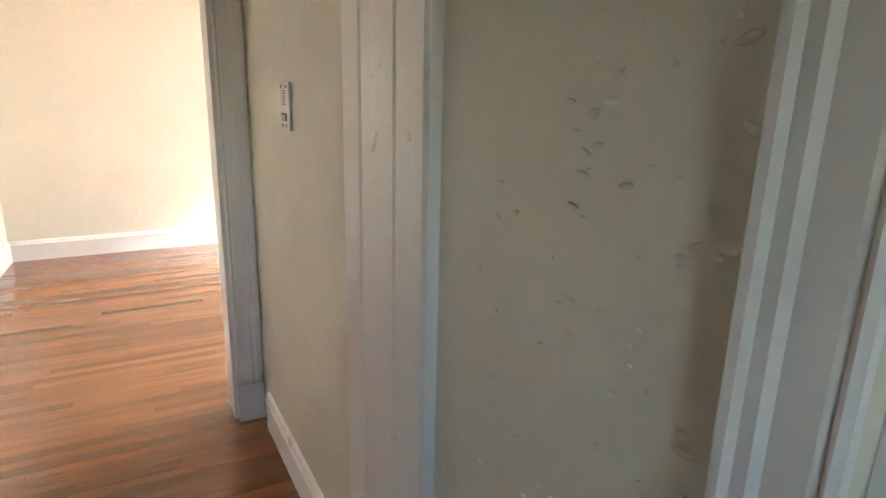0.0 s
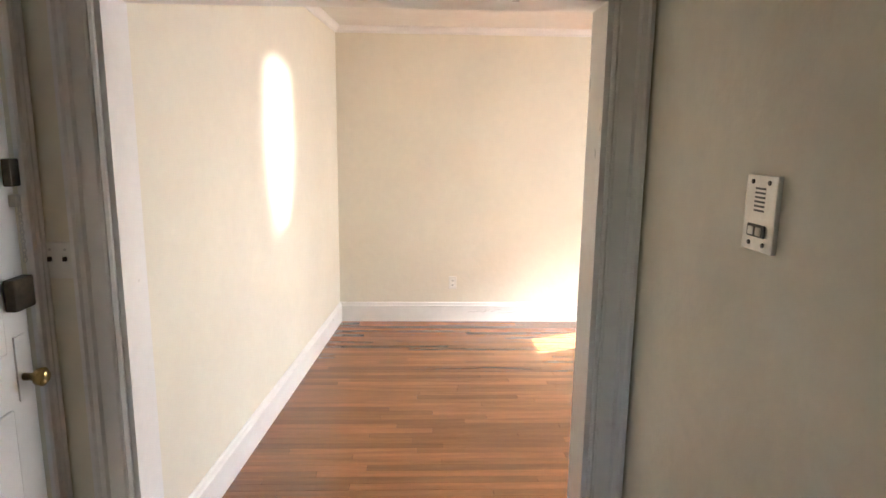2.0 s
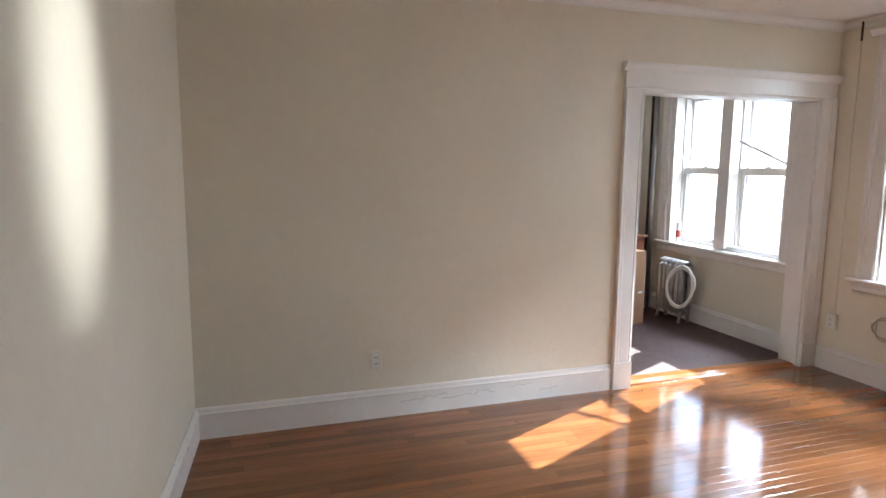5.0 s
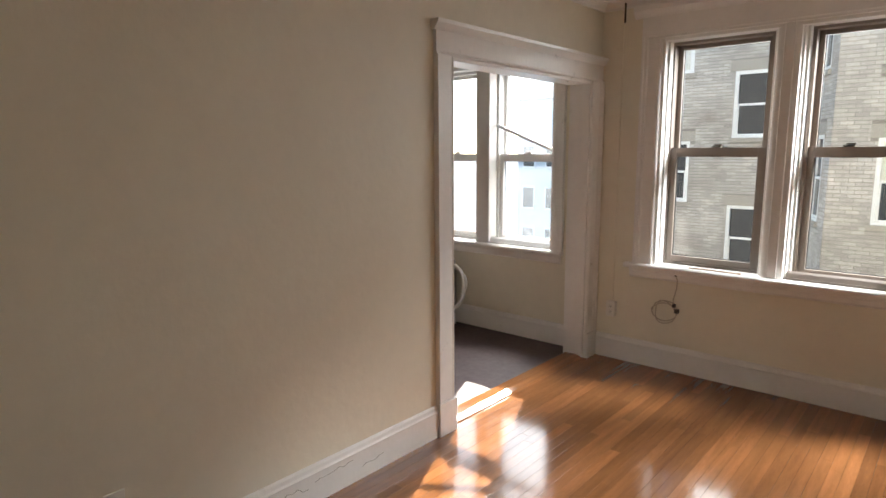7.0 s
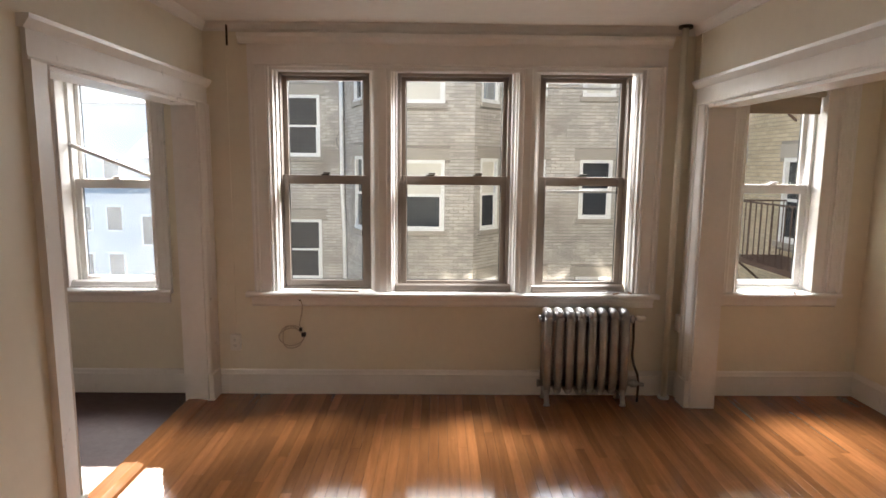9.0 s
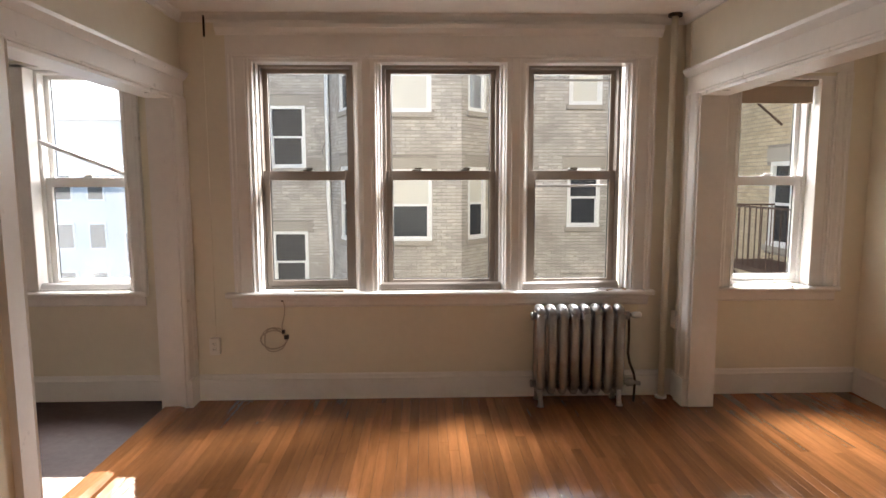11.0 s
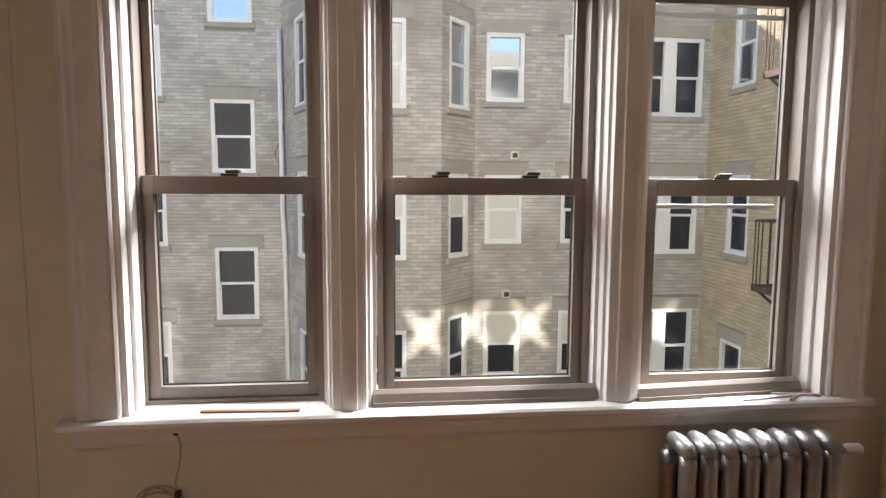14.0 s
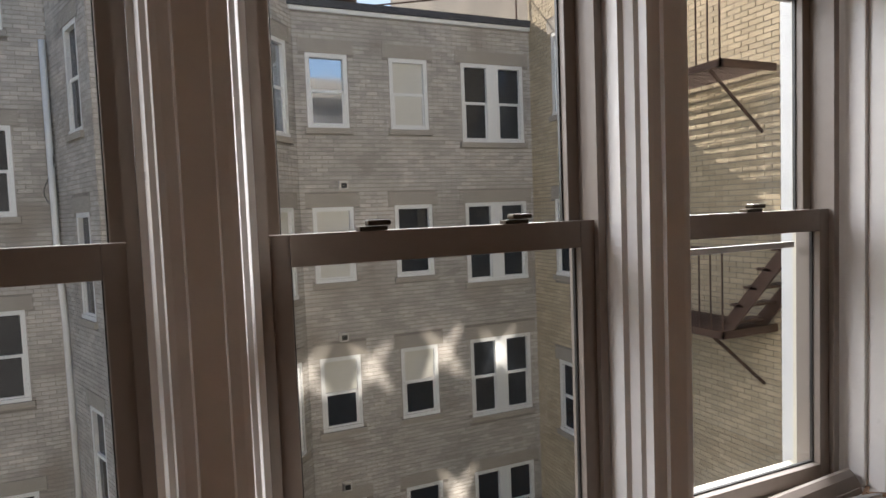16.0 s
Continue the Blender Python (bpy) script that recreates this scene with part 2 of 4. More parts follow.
def wall_boxes(u0, u1, z0, z1, holes, make):
    """Splits a wall with holes (u0, u1, z0, z1) into upright blocks; make(u0, u1, z0, z1) lays one."""
    cuts = sorted({u0, u1, *(h[0] for h in holes), *(h[1] for h in holes)})
    for a, b in zip(cuts, cuts[1:]):
        gaps = sorted((h[2], h[3]) for h in holes if h[0] <= a + 1e-6 and h[1] >= b - 1e-6)
        z = z0
        for lo, hi in gaps:
            if lo > z + 1e-6:
                make(a, b, z, lo)
            z = hi
        if z1 > z + 1e-6:
            make(a, b, z, z1)


def wall(name, axis, w0, w1, u0, u1, z0, z1, holes, mat, label):
    bm = bmesh.new()
    if axis == "y":     # faces +-y, runs along x
        wall_boxes(u0, u1, z0, z1, holes, lambda a, b, c, d: box(a, b, w0, w1, c, d, bm=bm))
    else:
        wall_boxes(u0, u1, z0, z1, holes, lambda a, b, c, d: box(w0, w1, a, b, c, d, bm=bm))
    bmesh.ops.remove_doubles(bm, verts=bm.verts, dist=1e-5)
    return structure(name, bm, mat, label, "wall")


# ---- the rooms ----
SX0, SX1 = -2.30, -0.16        # sunroom
AX0, AX1 = 3.50, 4.64          # alcove room
NW = 0.30                      # thickness of the outer wall
HALL_N, HALL_S = 2.61, 0.72
LIV_WIN = (0.44, 3.00, 0.74, 2.32)
SUN_WIN = (-1.84, -0.38, 0.76, 2.26)
ALC_WIN = (3.71, 4.37, 0.76, 2.20)
W_DOOR = (4.00, 5.545, 0.0, 2.04)
E_OPEN = (3.40, 5.45, 0.0, 2.05)
ENTRY = (0.955, 2.485, 0.0, 2.08)

wall("wall_north", "y", N, N + NW, SX0 - 0.2, AX1 + 0.2, -0.3, 3.0, [LIV_WIN, SUN_WIN, ALC_WIN], CREAM, "cream painted outer wall with three window openings")
wall("wall_west", "x", SX1, W, S - 0.15, N, 0.0, CEIL, [W_DOOR], CREAM, "cream painted wall with a cased doorway to the sunroom")
# the south wall runs four degrees out of square, to meet the entry's jamb
SKEW = lambda x: S - 0.245 * x / E
structure("wall_south", prism([(W - 0.1, S - 0.16), (W - 0.1, SKEW(-0.1)), (E, SKEW(E)), (E, SKEW(E) - 0.25)], "z", 0.0, CEIL), CREAM, "plain cream painted wall beside the entry", "wall")
wall("wall_east", "x", E, AX0, HALL_S - 0.15, N, 0.0, CEIL, [E_OPEN, ENTRY], CREAM, "cream painted wall with two cased openings")
wall("wall_sunroom_west", "x", SX0 - 0.15, SX0, 2.35, N, 0.0, CEIL, [], COOLWHITE, "white painted sunroom wall")
wall("wall_sunroom_south", "y", 2.35, 2.5, SX0, SX1, 0.0, CEIL, [], COOLWHITE, "white painted sunroom wall")
wall("wall_alcove_east", "x", AX1, AX1 + 0.15, HALL_N + 0.16, N, 0.0, CEIL, [], CREAM, "cream painted alcove wall")
wall("wall_hall_north", "y", HALL_N, HALL_N + 0.16, AX0, 8.2, 0.0, CEIL, [(6.04, 6.84, 0.0, 2.05)], HALLCREAM, "lumpy cream plaster hall wall with peeling paint")
wall("wall_hall_south", "y", HALL_S - 0.15, HALL_S, AX0, 8.2, 0.0, CEIL, [(3.56, 4.40, 0.0, 2.05)], HALLCREAM, "cream plaster hall wall with the entrance door")
# unseen end wall; the small hole is added to let sky light into the hall
wall("wall_hall_east", "x", 8.05, 8.2, HALL_S, HALL_N, 0.0, CEIL, [(1.4, 1.9, 1.2, 1.9)], HALLCREAM, "unseen cream plaster end wall with an opening added to light the hall")
wall("wall_side_room", "y", 3.6, 3.75, AX1 + 0.15, 8.2, 0.0, CEIL, [], HALLCREAM, "cream wall of the side room")
structure("ceiling", box(SX0 - 0.2, 8.2, 0.4, N, CEIL, CEIL + 0.2), CEILP, "off-white painted plaster ceiling", "ceiling")
structure("subfloor", box(SX0 - 0.2, 8.2, 0.4, N, -0.2, -0.012), GAP, "dark subfloor under the boards", "floor")
structure("floor_sunroom", box(SX0, W - 0.055, 2.5, N, -0.012, 0.004), VINYL, "dark brown mottled vinyl sunroom floor", "floor")
structure("threshold", prism([(-0.155, 0), (-0.14, 0.018), (-0.055, 0.022), (-0.01, 0.012), (0.0, 0)], "y", 4.0, 5.53), OAK, "worn oak threshold strip between the floors", "threshold")

# crown moulding
crown = [(0.0, CEIL - 0.055), (0.012, CEIL - 0.055), (0.016, CEIL - 0.04), (0.04, CEIL - 0.014), (0.045, CEIL), (0.0, CEIL)]
bm = bmesh.new()
prism([(W + a, z) for a, z in crown], "y", S, N, bm)
prism([(E - a, z) for a, z in crown], "y", S, N, bm)
c2 = prism([(a, z) for a, z in crown], "x", W, E)
for v in c2.verts:
    v.co.y += SKEW(v.co.x)
joined(bm, c2)
prism([(N - a, z) for a, z in crown], "x", W, E, bm)
structure("trim_crown", bm, WHITE, "thin white crown moulding round the ceiling", "moulding")

# baseboards: flat board with a moulded cap
skirt = [(0, 0), (0.020, 0), (0.020, 0.140), (0.024, 0.146), (0.018, 0.156), (0.014, 0.172), (0.006, 0.180), (0, 0.180)]


def baseboard(axis, face, sign, a, b):
    structure("baseboard", prism([(face + sign * p, z) for p, z in skirt], axis, a, b), WHITE, "white painted tall baseboard with moulded cap", "baseboard")


baseboard("y", W, 1, S, 3.87)
bm = prism([(p, z) for p, z in skirt], "x", W + 0.02, E + 0.0)
for v in bm.verts:
    v.co.y += SKEW(v.co.x)
structure("baseboard", bm, WHITE, "white painted tall baseboard with moulded cap", "baseboard")
baseboard("x", N, -1, W + 0.024, E)
baseboard("y", E, -1, 2.61, 3.25)
baseboard("y", E, -1, 5.595, N - 0.024)
baseboard("x", N, -1, AX0, AX1)
baseboard("y", AX1, -1, HALL_N + 0.16, N - 0.024)
baseboard("x", N, -1, SX0, SX1)
baseboard("y", SX0, 1, 2.5, N - 0.024)
baseboard("x", HALL_N, -1, 3.63, 4.79)
baseboard("x", HALL_N, -1, 5.29, 5.93)


def casing_profile(out, wide):
    """Fluted casing across its width: (distance from the opening, proud of the wall)."""
    return [(0, 0), (0, 0.014), (0.008, 0.020), (0.016, 0.014), (0.024, 0.018), (wide - 0.045, 0.018), (wide - 0.036, 0.026), (wide - 0.02, 0.026), (wide - 0.012, 0.033), (wide, 0.033), (wide, 0)]


def cased_opening(name, x_face, sign, y0, y1, z1, wide, thick, label, cap=True, plinth=True, jamb=True):
    """Casing on the face x_face of a wall (sign: the way out of the wall), with lining through the wall."""
    door = thing(name, (x_face, (y0 + y1) / 2, 0), label, "door casing", "", "structure")
    o = door.matrix_world.translation
    prof = casing_profile(1, wide)
    base = 0.19 if plinth else 0.0
    for y, d in ((y0, -1), (y1, 1)):
        bm = prism([(x_face - o.x + sign * p, y - o.y + d * u) for u, p in prof], "z", base, z1)
        part("side_casing", bm, WHITE, door)
        if plinth:
            a, b = sorted((y - o.y - d * 0.002, y - o.y + d * (wide + 0.004)))
            c, e = sorted((0.0, sign * 0.036))
            part("plinth_block", box(c, e, a, b, 0, base, bevel=0.003), WHITE, door)
        if jamb:
            a, b = sorted((0.0, -sign * thick))
            c, e = sorted((y - o.y, y - o.y - d * 0.018))
            part("jamb", box(a, b, c, e, 0.004, z1), WHITE, door)
    if jamb:
        a, b = sorted((0.0, -sign * thick))
        part("head_jamb", box(a, b, y0 - o.y, y1 - o.y, z1 - 0.018, z1), WHITE, door)
    a, b = y0 - wide - o.y, y1 + wide - o.y
    if cap:
        flat = [(0, z1), (0.020, z1), (0.024, z1 + 0.008), (0.020, z1 + 0.016), (0.020, z1 + 0.115), (0, z1 + 0.115)]
        part("frieze", prism([(sign * p, z) for p, z in flat], "y", a, b), WHITE, door)
        top = [(0, z1 + 0.115), (0.024, z1 + 0.115), (0.032, z1 + 0.125), (0.05, z1 + 0.148), (0.054, z1 + 0.165), (0, z1 + 0.165)]
        part("cap_moulding", prism([(sign * p, z) for p, z in top], "y", a - 0.02, b + 0.012), WHITE, door)
    else:
        part("head_casing", prism([(sign * p, z1 + u) for u, p in prof], "y", a, b), WHITE, door)
    return door


cased_opening("door_1", W, 1, W_DOOR[0], W_DOOR[1], W_DOOR[3], 0.14, 0.16, "white cased doorway into the sunroom with a moulded cap")
cased_opening("door_2", E, -1, E_OPEN[0], E_OPEN[1], E_OPEN[3], 0.14, 0.17, "wide white cased opening to the alcove with a moulded cap")
cased_opening("door_3", AX0, 1, ENTRY[0], ENTRY[1], ENTRY[3], 0.115, 0.17, "white cased opening between hall and living room", cap=False)
cased_opening("door_4", E, -1, ENTRY[0], ENTRY[1], ENTRY[3], 0.12, 0.17, "white casing on the living room side of the entry", jamb=False)


# ---- windows ----
def sash_window(name, x0, x1, z0, z1, y, rail_z, label, mat=SASH, pane_mat=GLASS, locks=1, group=""):
    """A double-hung window: outer frame, upper sash behind, lower sash in front, locks on the meeting rail."""
    win = thing(name, ((x0 + x1) / 2, y, z0), label, "window", group, "structure")
    h, w = z1 - z0, (x1 - x0) / 2
    f = 0.022
    part("window_frame", boxes((-w, -w + f, -0.045, 0.075, 0, h), (w - f, w, -0.045, 0.075, 0, h), (-w + f, w - f, -0.045, 0.075, h - f, h), (-w + f, w - f, -0.045, 0.075, 0, f)), mat, win)
    mid = rail_z - z0
    for sash, y0, lo, hi, s, bot, top in (("lower_sash", -0.03, f, mid, 0.040, 0.045, 0.064), ("upper_sash", 0.028, mid - 0.05, h - f, 0.032, 0.040, 0.028)):
        a = w - f
        ob = part(sash, boxes((-a, -a + s, y0, y0 + 0.034, lo, hi), (a - s, a, y0, y0 + 0.034, lo, hi), (-a + s, a - s, y0, y0 + 0.034, lo, lo + bot), (-a + s, a - s, y0, y0 + 0.034, hi - top, hi), bevel=0.0025), mat, win)
        g = part("pane", box(-a + s - 0.004, a - s + 0.004, y0 + 0.016, y0 + 0.020, lo + bot - 0.004, hi - top + 0.004), pane_mat, ob)
        g.visible_shadow = False
        part("gasket", boxes((-a + s, -a + s + 0.005, y0 + 0.021, y0 + 0.03, lo + bot, hi - top), (a - s - 0.005, a - s, y0 + 0.021, y0 + 0.03, lo + bot, hi - top), (-a + s, a - s, y0 + 0.021, y0 + 0.03, lo + bot, lo + bot + 0.005)), DARK, ob)
    for k in range(locks):
        cx = 0 if locks == 1 else (-0.42 + 0.84 * k) * w
        latch = bmesh.new()
        box(cx - 0.030, cx + 0.030, -0.028, 0.0, mid, mid + 0.009, 0.002, latch)
        box(cx - 0.014, cx + 0.036, -0.034, -0.006, mid + 0.010, mid + 0.022, 0.004, latch)
        part("sash_lock", latch, BRONZE if mat == SASH else mat, win, "cam lock on the meeting rail")
    return win


WY = 5.855
for x0, x1, locks in ((0.462, 1.108, 1), (1.303, 2.103, 2), (2.298, 2.944, 1)):
    sash_window("window_1", x0, x1, 0.745, 2.285, WY, 1.572, "double-hung window with taupe frame in white casing", locks=locks, group="living room windows")

screen = thing("screen_frame", (2.621, 5.925, 1.465), "thin grey insect screen rails behind the panes", "window screen")
for z in (0.0, 0.738):
    part("screen_rail", box(-0.28, 0.28, -0.006, 0.006, z - 0.009, z + 0.009, 0.002), ALU, screen)

# white casing, mullion posts, stool and apron of the living room window
win = thing("window_casing", (1.70, N, 0), "white wooden casing with fluted posts round three windows", "window casing", "", "structure")
lx = lambda v: v - 1.70
prof = casing_profile(1, 0.135)
for x, d in ((0.44, -1), (3.00, 1)):
    part("side_casing", prism([(lx(x + d * u), -p) for u, p in prof], "z", 0.75, 2.32), WHITE, win)
    part("side_reveal", box(lx(min(x, x - d * 0.02)), lx(max(x, x - d * 0.02)), 0, 0.16, 0.75, 2.30), WHITE, win)
    part("blind_stop", box(*sorted((lx(x - d * 0.02), lx(x - d * 0.034))), 0.05, 0.11, 0.75, 2.30, bevel=0.003), WHITE, win)
for a, b in ((1.112, 1.299), (2.107, 2.294)):
    c = (lx(a) + lx(b)) / 2
    post = [(lx(a), 0.15), (lx(a), 0.06), (lx(a) + 0.012, 0.055), (lx(a) + 0.02, 0.03), (lx(a) + 0.03, 0.025), (lx(a) + 0.034, 0.004), (lx(a) + 0.045, 0.0), (c - 0.03, -0.004), (c - 0.026, -0.012), (c + 0.026, -0.012), (c + 0.03, -0.004),
            (lx(b) - 0.045, 0.0), (lx(b) - 0.034, 0.004), (lx(b) - 0.03, 0.025), (lx(b) - 0.02, 0.03), (lx(b) - 0.012, 0.055), (lx(b), 0.06), (lx(b), 0.15)]
    part("mullion", prism(post, "z", 0.75, 2.30), WHITE, win, "fluted white mullion post")
part("head_reveal", box(lx(0.44), lx(3.0), 0, 0.16, 2.28, 2.30), WHITE, win)
part("frieze", prism([(0, 2.30), (-0.022, 2.30), (-0.026, 2.312), (-0.020, 2.322), (-0.020, 2.445), (0, 2.445)], "x", lx(0.30), lx(3.14)), WHITE, win)
part("cap_moulding", prism([(0, 2.445), (-0.024, 2.445), (-0.03, 2.458), (-0.055, 2.485), (-0.06, 2.512), (0, 2.512)], "x", lx(0.245), lx(3.165)), WHITE, win)
part("window_sill", prism([(0.16, 0.752), (-0.045, 0.752), (-0.056, 0.744), (-0.056, 0.728), (-0.045, 0.718), (0.16, 0.718)], "x", lx(0.245), lx(3.165)), WHITE, win, "deep white window stool")
part("apron", prism([(0, 0.718), (-0.034, 0.718), (-0.030, 0.700), (-0.022, 0.694), (-0.020, 0.664), (-0.012, 0.650), (0, 0.646)], "x", lx(0.28), lx(3.13)), WHITE, win)


def small_window(name, x0, x1, z0, z1, sashes, label, pane_mat, mat, posts=()):
    """Casing, stool and apron of a window in a side room, on the north wall."""
    c = (x0 + x1) / 2
    win = thing(name, (c, N, 0), label, "window casing", "", "structure")
    prof = casing_profile(1, 0.10)
    for x, d in ((x0, -1), (x1, 1)):
        part("side_casing", prism([(x - c + d * u, -p) for u, p in prof], "z", z0 + 0.002, z1 + 0.02), WHITE, win)
        part("side_reveal", box(*sorted((x - c, x - c - d * 0.02)), 0, 0.16, z0, z1), WHITE, win)
    part("head_casing", box(x0 - 0.10 - c, x1 + 0.10 - c, -0.022, 0, z1 + 0.02, z1 + 0.15, bevel=0.004), WHITE, win)
    part("head_reveal", box(x0 - c, x1 - c, 0, 0.16, z1 - 0.02, z1), WHITE, win)
    for a, b in posts:
        part("mullion", box(a - c, b - c, 0.0, 0.15, z0, z1, bevel=0.006), WHITE, win)
    part("window_sill", prism([(0.16, z0 + 0.002), (-0.04, z0 + 0.002), (-0.05, z0 - 0.008), (-0.05, z0 - 0.022), (-0.04, z0 - 0.03), (0.16, z0 - 0.03)], "x", x0 - 0.12 - c, x1 + 0.10 - c), WHITE, win)
    part("apron", prism([(0, z0 - 0.03), (-0.026, z0 - 0.03), (-0.018, z0 - 0.05), (-0.016, z0 - 0.09), (0, z0 - 0.10)], "x", x0 - 0.10 - c, x1 + 0.08 - c), WHITE, win)
    for a, b in sashes:
        sash_window("window_2", a, b, z0, z1 - 0.02, WY, 1.53, "double-hung window with " + ("sun-bleached dusty panes" if pane_mat == DUSTY else "white frame and clear panes"), mat, pane_mat)
    return win


small_window("window_casing", -1.84, -0.38, 0.765, 2.26, ((-1.78, -1.15), (-1.01, -0.40)), "white casing round the pair of sunroom windows", DUSTY, SASHWHITE, posts=((-1.82, -1.78), (-1.15, -1.01)))
small_window("window_casing", 3.71, 4.37, 0.765, 2.20, ((3.73, 4.27),), "white casing round the alcove window", GLASS, SASHWHITE, posts=((4.27, 4.35),))


# ---- fittings of the living room ----
def arc(cx, cy, r, a0, a1, n):
    return [(cx + r * math.cos(a0 + (a1 - a0) * i / n), cy + r * math.sin(a0 + (a1 - a0) * i / n)) for i in range(n + 1)]


def radiator(name, at, sections, pitch, deep, tall, foot, label, mat, columns=2):
    """A cast-iron column radiator: each section a part, with hubs between and feet on the end sections."""
    rad = thing(name, at, label, "radiator")
    for i in range(sections):
        x = (i + 0.5) * pitch
        bm = bmesh.new()
        r = pitch * 0.40
        for k in range(columns):
            y = r + (deep - 2 * r) * k / (columns - 1)
            tube([(x, y, foot + 0.03), (x, y, foot + 0.06), (x, y, tall - 0.06), (x, y + (0.01 if k == 0 else -0.01), tall - 0.03)], [r * 0.8, r, r, r * 0.9], 10, bm)
        tube([(x, r * 0.6, tall - 0.035), (x, r * 1.6, tall - 0.012), (x, deep / 2, tall - 0.006), (x, deep - r * 1.6, tall - 0.012), (x, deep - r * 0.6, tall - 0.035)], [r * 0.75, r, r * 1.02, r, r * 0.75], 10, bm)
        tube([(x, r * 0.7, foot + 0.03), (x, r * 1.6, foot + 0.012), (x, deep - r * 1.6, foot + 0.012), (x, deep - r * 0.7, foot + 0.03)], [r * 0.75, r * 0.9, r * 0.9, r * 0.75], 10, bm)
        if i in (0, sections - 1):
            for y in (r, deep - r):
                tube([(x, y, foot + 0.03), (x, y - 0.004 if y == r else y + 0.004, 0.05), (x, y - 0.012 if y == r else y + 0.012, 0.02), (x, y - 0.014 if y == r else y + 0.014, 0.0)], [r * 0.8, r * 0.55, r * 0.6, r * 0.8], 8, bm)
        part("section", bm, mat, rad, smooth=True)
    for z in (foot + 0.05, tall - 0.055):
        part("hub", tube([(-0.02, deep / 2, z), (-0.006, deep / 2, z), (-0.005, deep / 2, z), (sections * pitch + 0.012, deep / 2, z)], [pitch * 0.36, pitch * 0.36, pitch * 0.3, pitch * 0.3], 10), mat, rad, smooth=True)
    return rad


rad = radiator("radiator", (2.315, 5.455, 0.004), 8, 0.0755, 0.185, 0.655, 0.085, "silver-painted cast-iron column radiator under the window", SILVER)
bm = bmesh.new()
tube([(0.60, 0.0925, 0.60), (0.655, 0.0925, 0.60)], 0.013, 8, bm)
tube([(0.625, 0.0925, 0.575), (0.625, 0.0925, 0.625)], 0.02, 8, bm)
part("valve", bm, SILVER, rad, "silver radiator air valve", True)
part("valve_cap", tube([(0.655, 0.0925, 0.60), (0.665, 0.0925, 0.602), (0.715, 0.0925, 0.602), (0.722, 0.0925, 0.602)], [0.012, 0.021, 0.021, 0.014], 10), PLATE, rad, "ivory plastic valve cap", True)
bm = tube([(0.64, 0.0925, 0.59), (0.645, 0.0925, 0.45), (0.642, 0.0925, 0.34), (0.655, 0.0925, 0.27), (0.685, 0.0925, 0.20), (0.695, 0.0925, 0.14), (0.69, 0.0925, 0.0)], 0.009, 8)
part("return_pipe", bm, BRONZE, rad, "bent dark return pipe", True)
bm = tube([(0.60, 0.0925, 0.135), (0.63, 0.0925, 0.135), (0.64, 0.0925, 0.135), (0.675, 0.0925, 0.135), (0.69, 0.0925, 0.135), (0.73, 0.0925, 0.125)], [0.015, 0.015, 0.028, 0.028, 0.015, 0.015], 10)
part("inlet_valve", bm, SILVER, rad, "silver inlet valve near the floor", True)

riser = thing("heating_riser", (3.225, 5.63, 0), "cream-painted vertical heating pipe in the room corner", "pipe")
part("pipe", tube([(0, 0, 0.0), (0, 0, CEIL)], 0.021, 12), CREAM, riser, smooth=True)
part("collar", tube([(0, 0, CEIL - 0.02), (0, 0, CEIL - 0.001)], 0.045, 12), BRONZE, riser, "dark ceiling collar")
part("floor_collar", tube([(0, 0, 0.0), (0, 0, 0.015)], 0.04, 12), WHITE, riser)


def outlet(name, m, label, raised=0.0, cover=PLATE):
    """A duplex socket on the local xz plane, facing local -y."""
    o = thing(name, m.translation, label, "outlet")
    o.matrix_world = m
    if raised:
        part("surface_box", box(-0.033, 0.033, -raised, 0, -0.057, 0.057, bevel=0.004), cover, o)
    part("plate", box(-0.035, 0.035, -raised - 0.006, -raised, -0.058, 0.058, bevel=0.003), cover, o)
    for z in (-0.02, 0.02):
        face = part("socket", box(-0.014, 0.014, -raised - 0.009, -raised - 0.006, z - 0.014, z + 0.014, bevel=0.004), cover, o)
        part("slot", boxes((-0.008, -0.005, -raised - 0.0096, -raised - 0.009, z - 0.003, z + 0.007), (0.005, 0.008, -raised - 0.0096, -raised - 0.009, z - 0.003, z + 0.007), (-0.002, 0.002, -raised - 0.0096, -raised - 0.009, z - 0.010, z - 0.006)), DARK, face)
    return o


outlet("wall_outlet", pose(0.0, 2.205, 0.363, 0, 0, 90), "white duplex outlet low on the cream wall")
outlet("wall_outlet", pose(0.155, N, 0.385), "surface-mounted ivory outlet fed by a thin raceway", 0.035)
box_e = thing("junction_box", (E, 5.625, 0.555), "cream surface box on the wall beside the casing", "junction box")
part("cover", box(-0.045, 0, -0.036, 0.036, -0.06, 0.06, bevel=0.004), PLATE, box_e)
tagged(put_mesh("raceway", boxes((0.150, 0.158, N - 0.008, N, 0.445, CEIL - 0.055)), CREAM), "thin cream cable raceway running up the wall", "raceway")
tagged(put_mesh("raceway", boxes((E - 0.007, E, 5.60, 5.608, 0.62, CEIL - 0.055)), CREAM), "thin cream cable raceway beside the casing", "raceway")
stub = thing("capped_pipe_stub", (0.175, N - 0.03, CEIL - 0.15), "short dark capped pipe stub below the ceiling", "pipe")
part("pipe", tube([(0, 0, 0.0), (0, 0, 0.15)], 0.007, 8), BRONZE, stub)

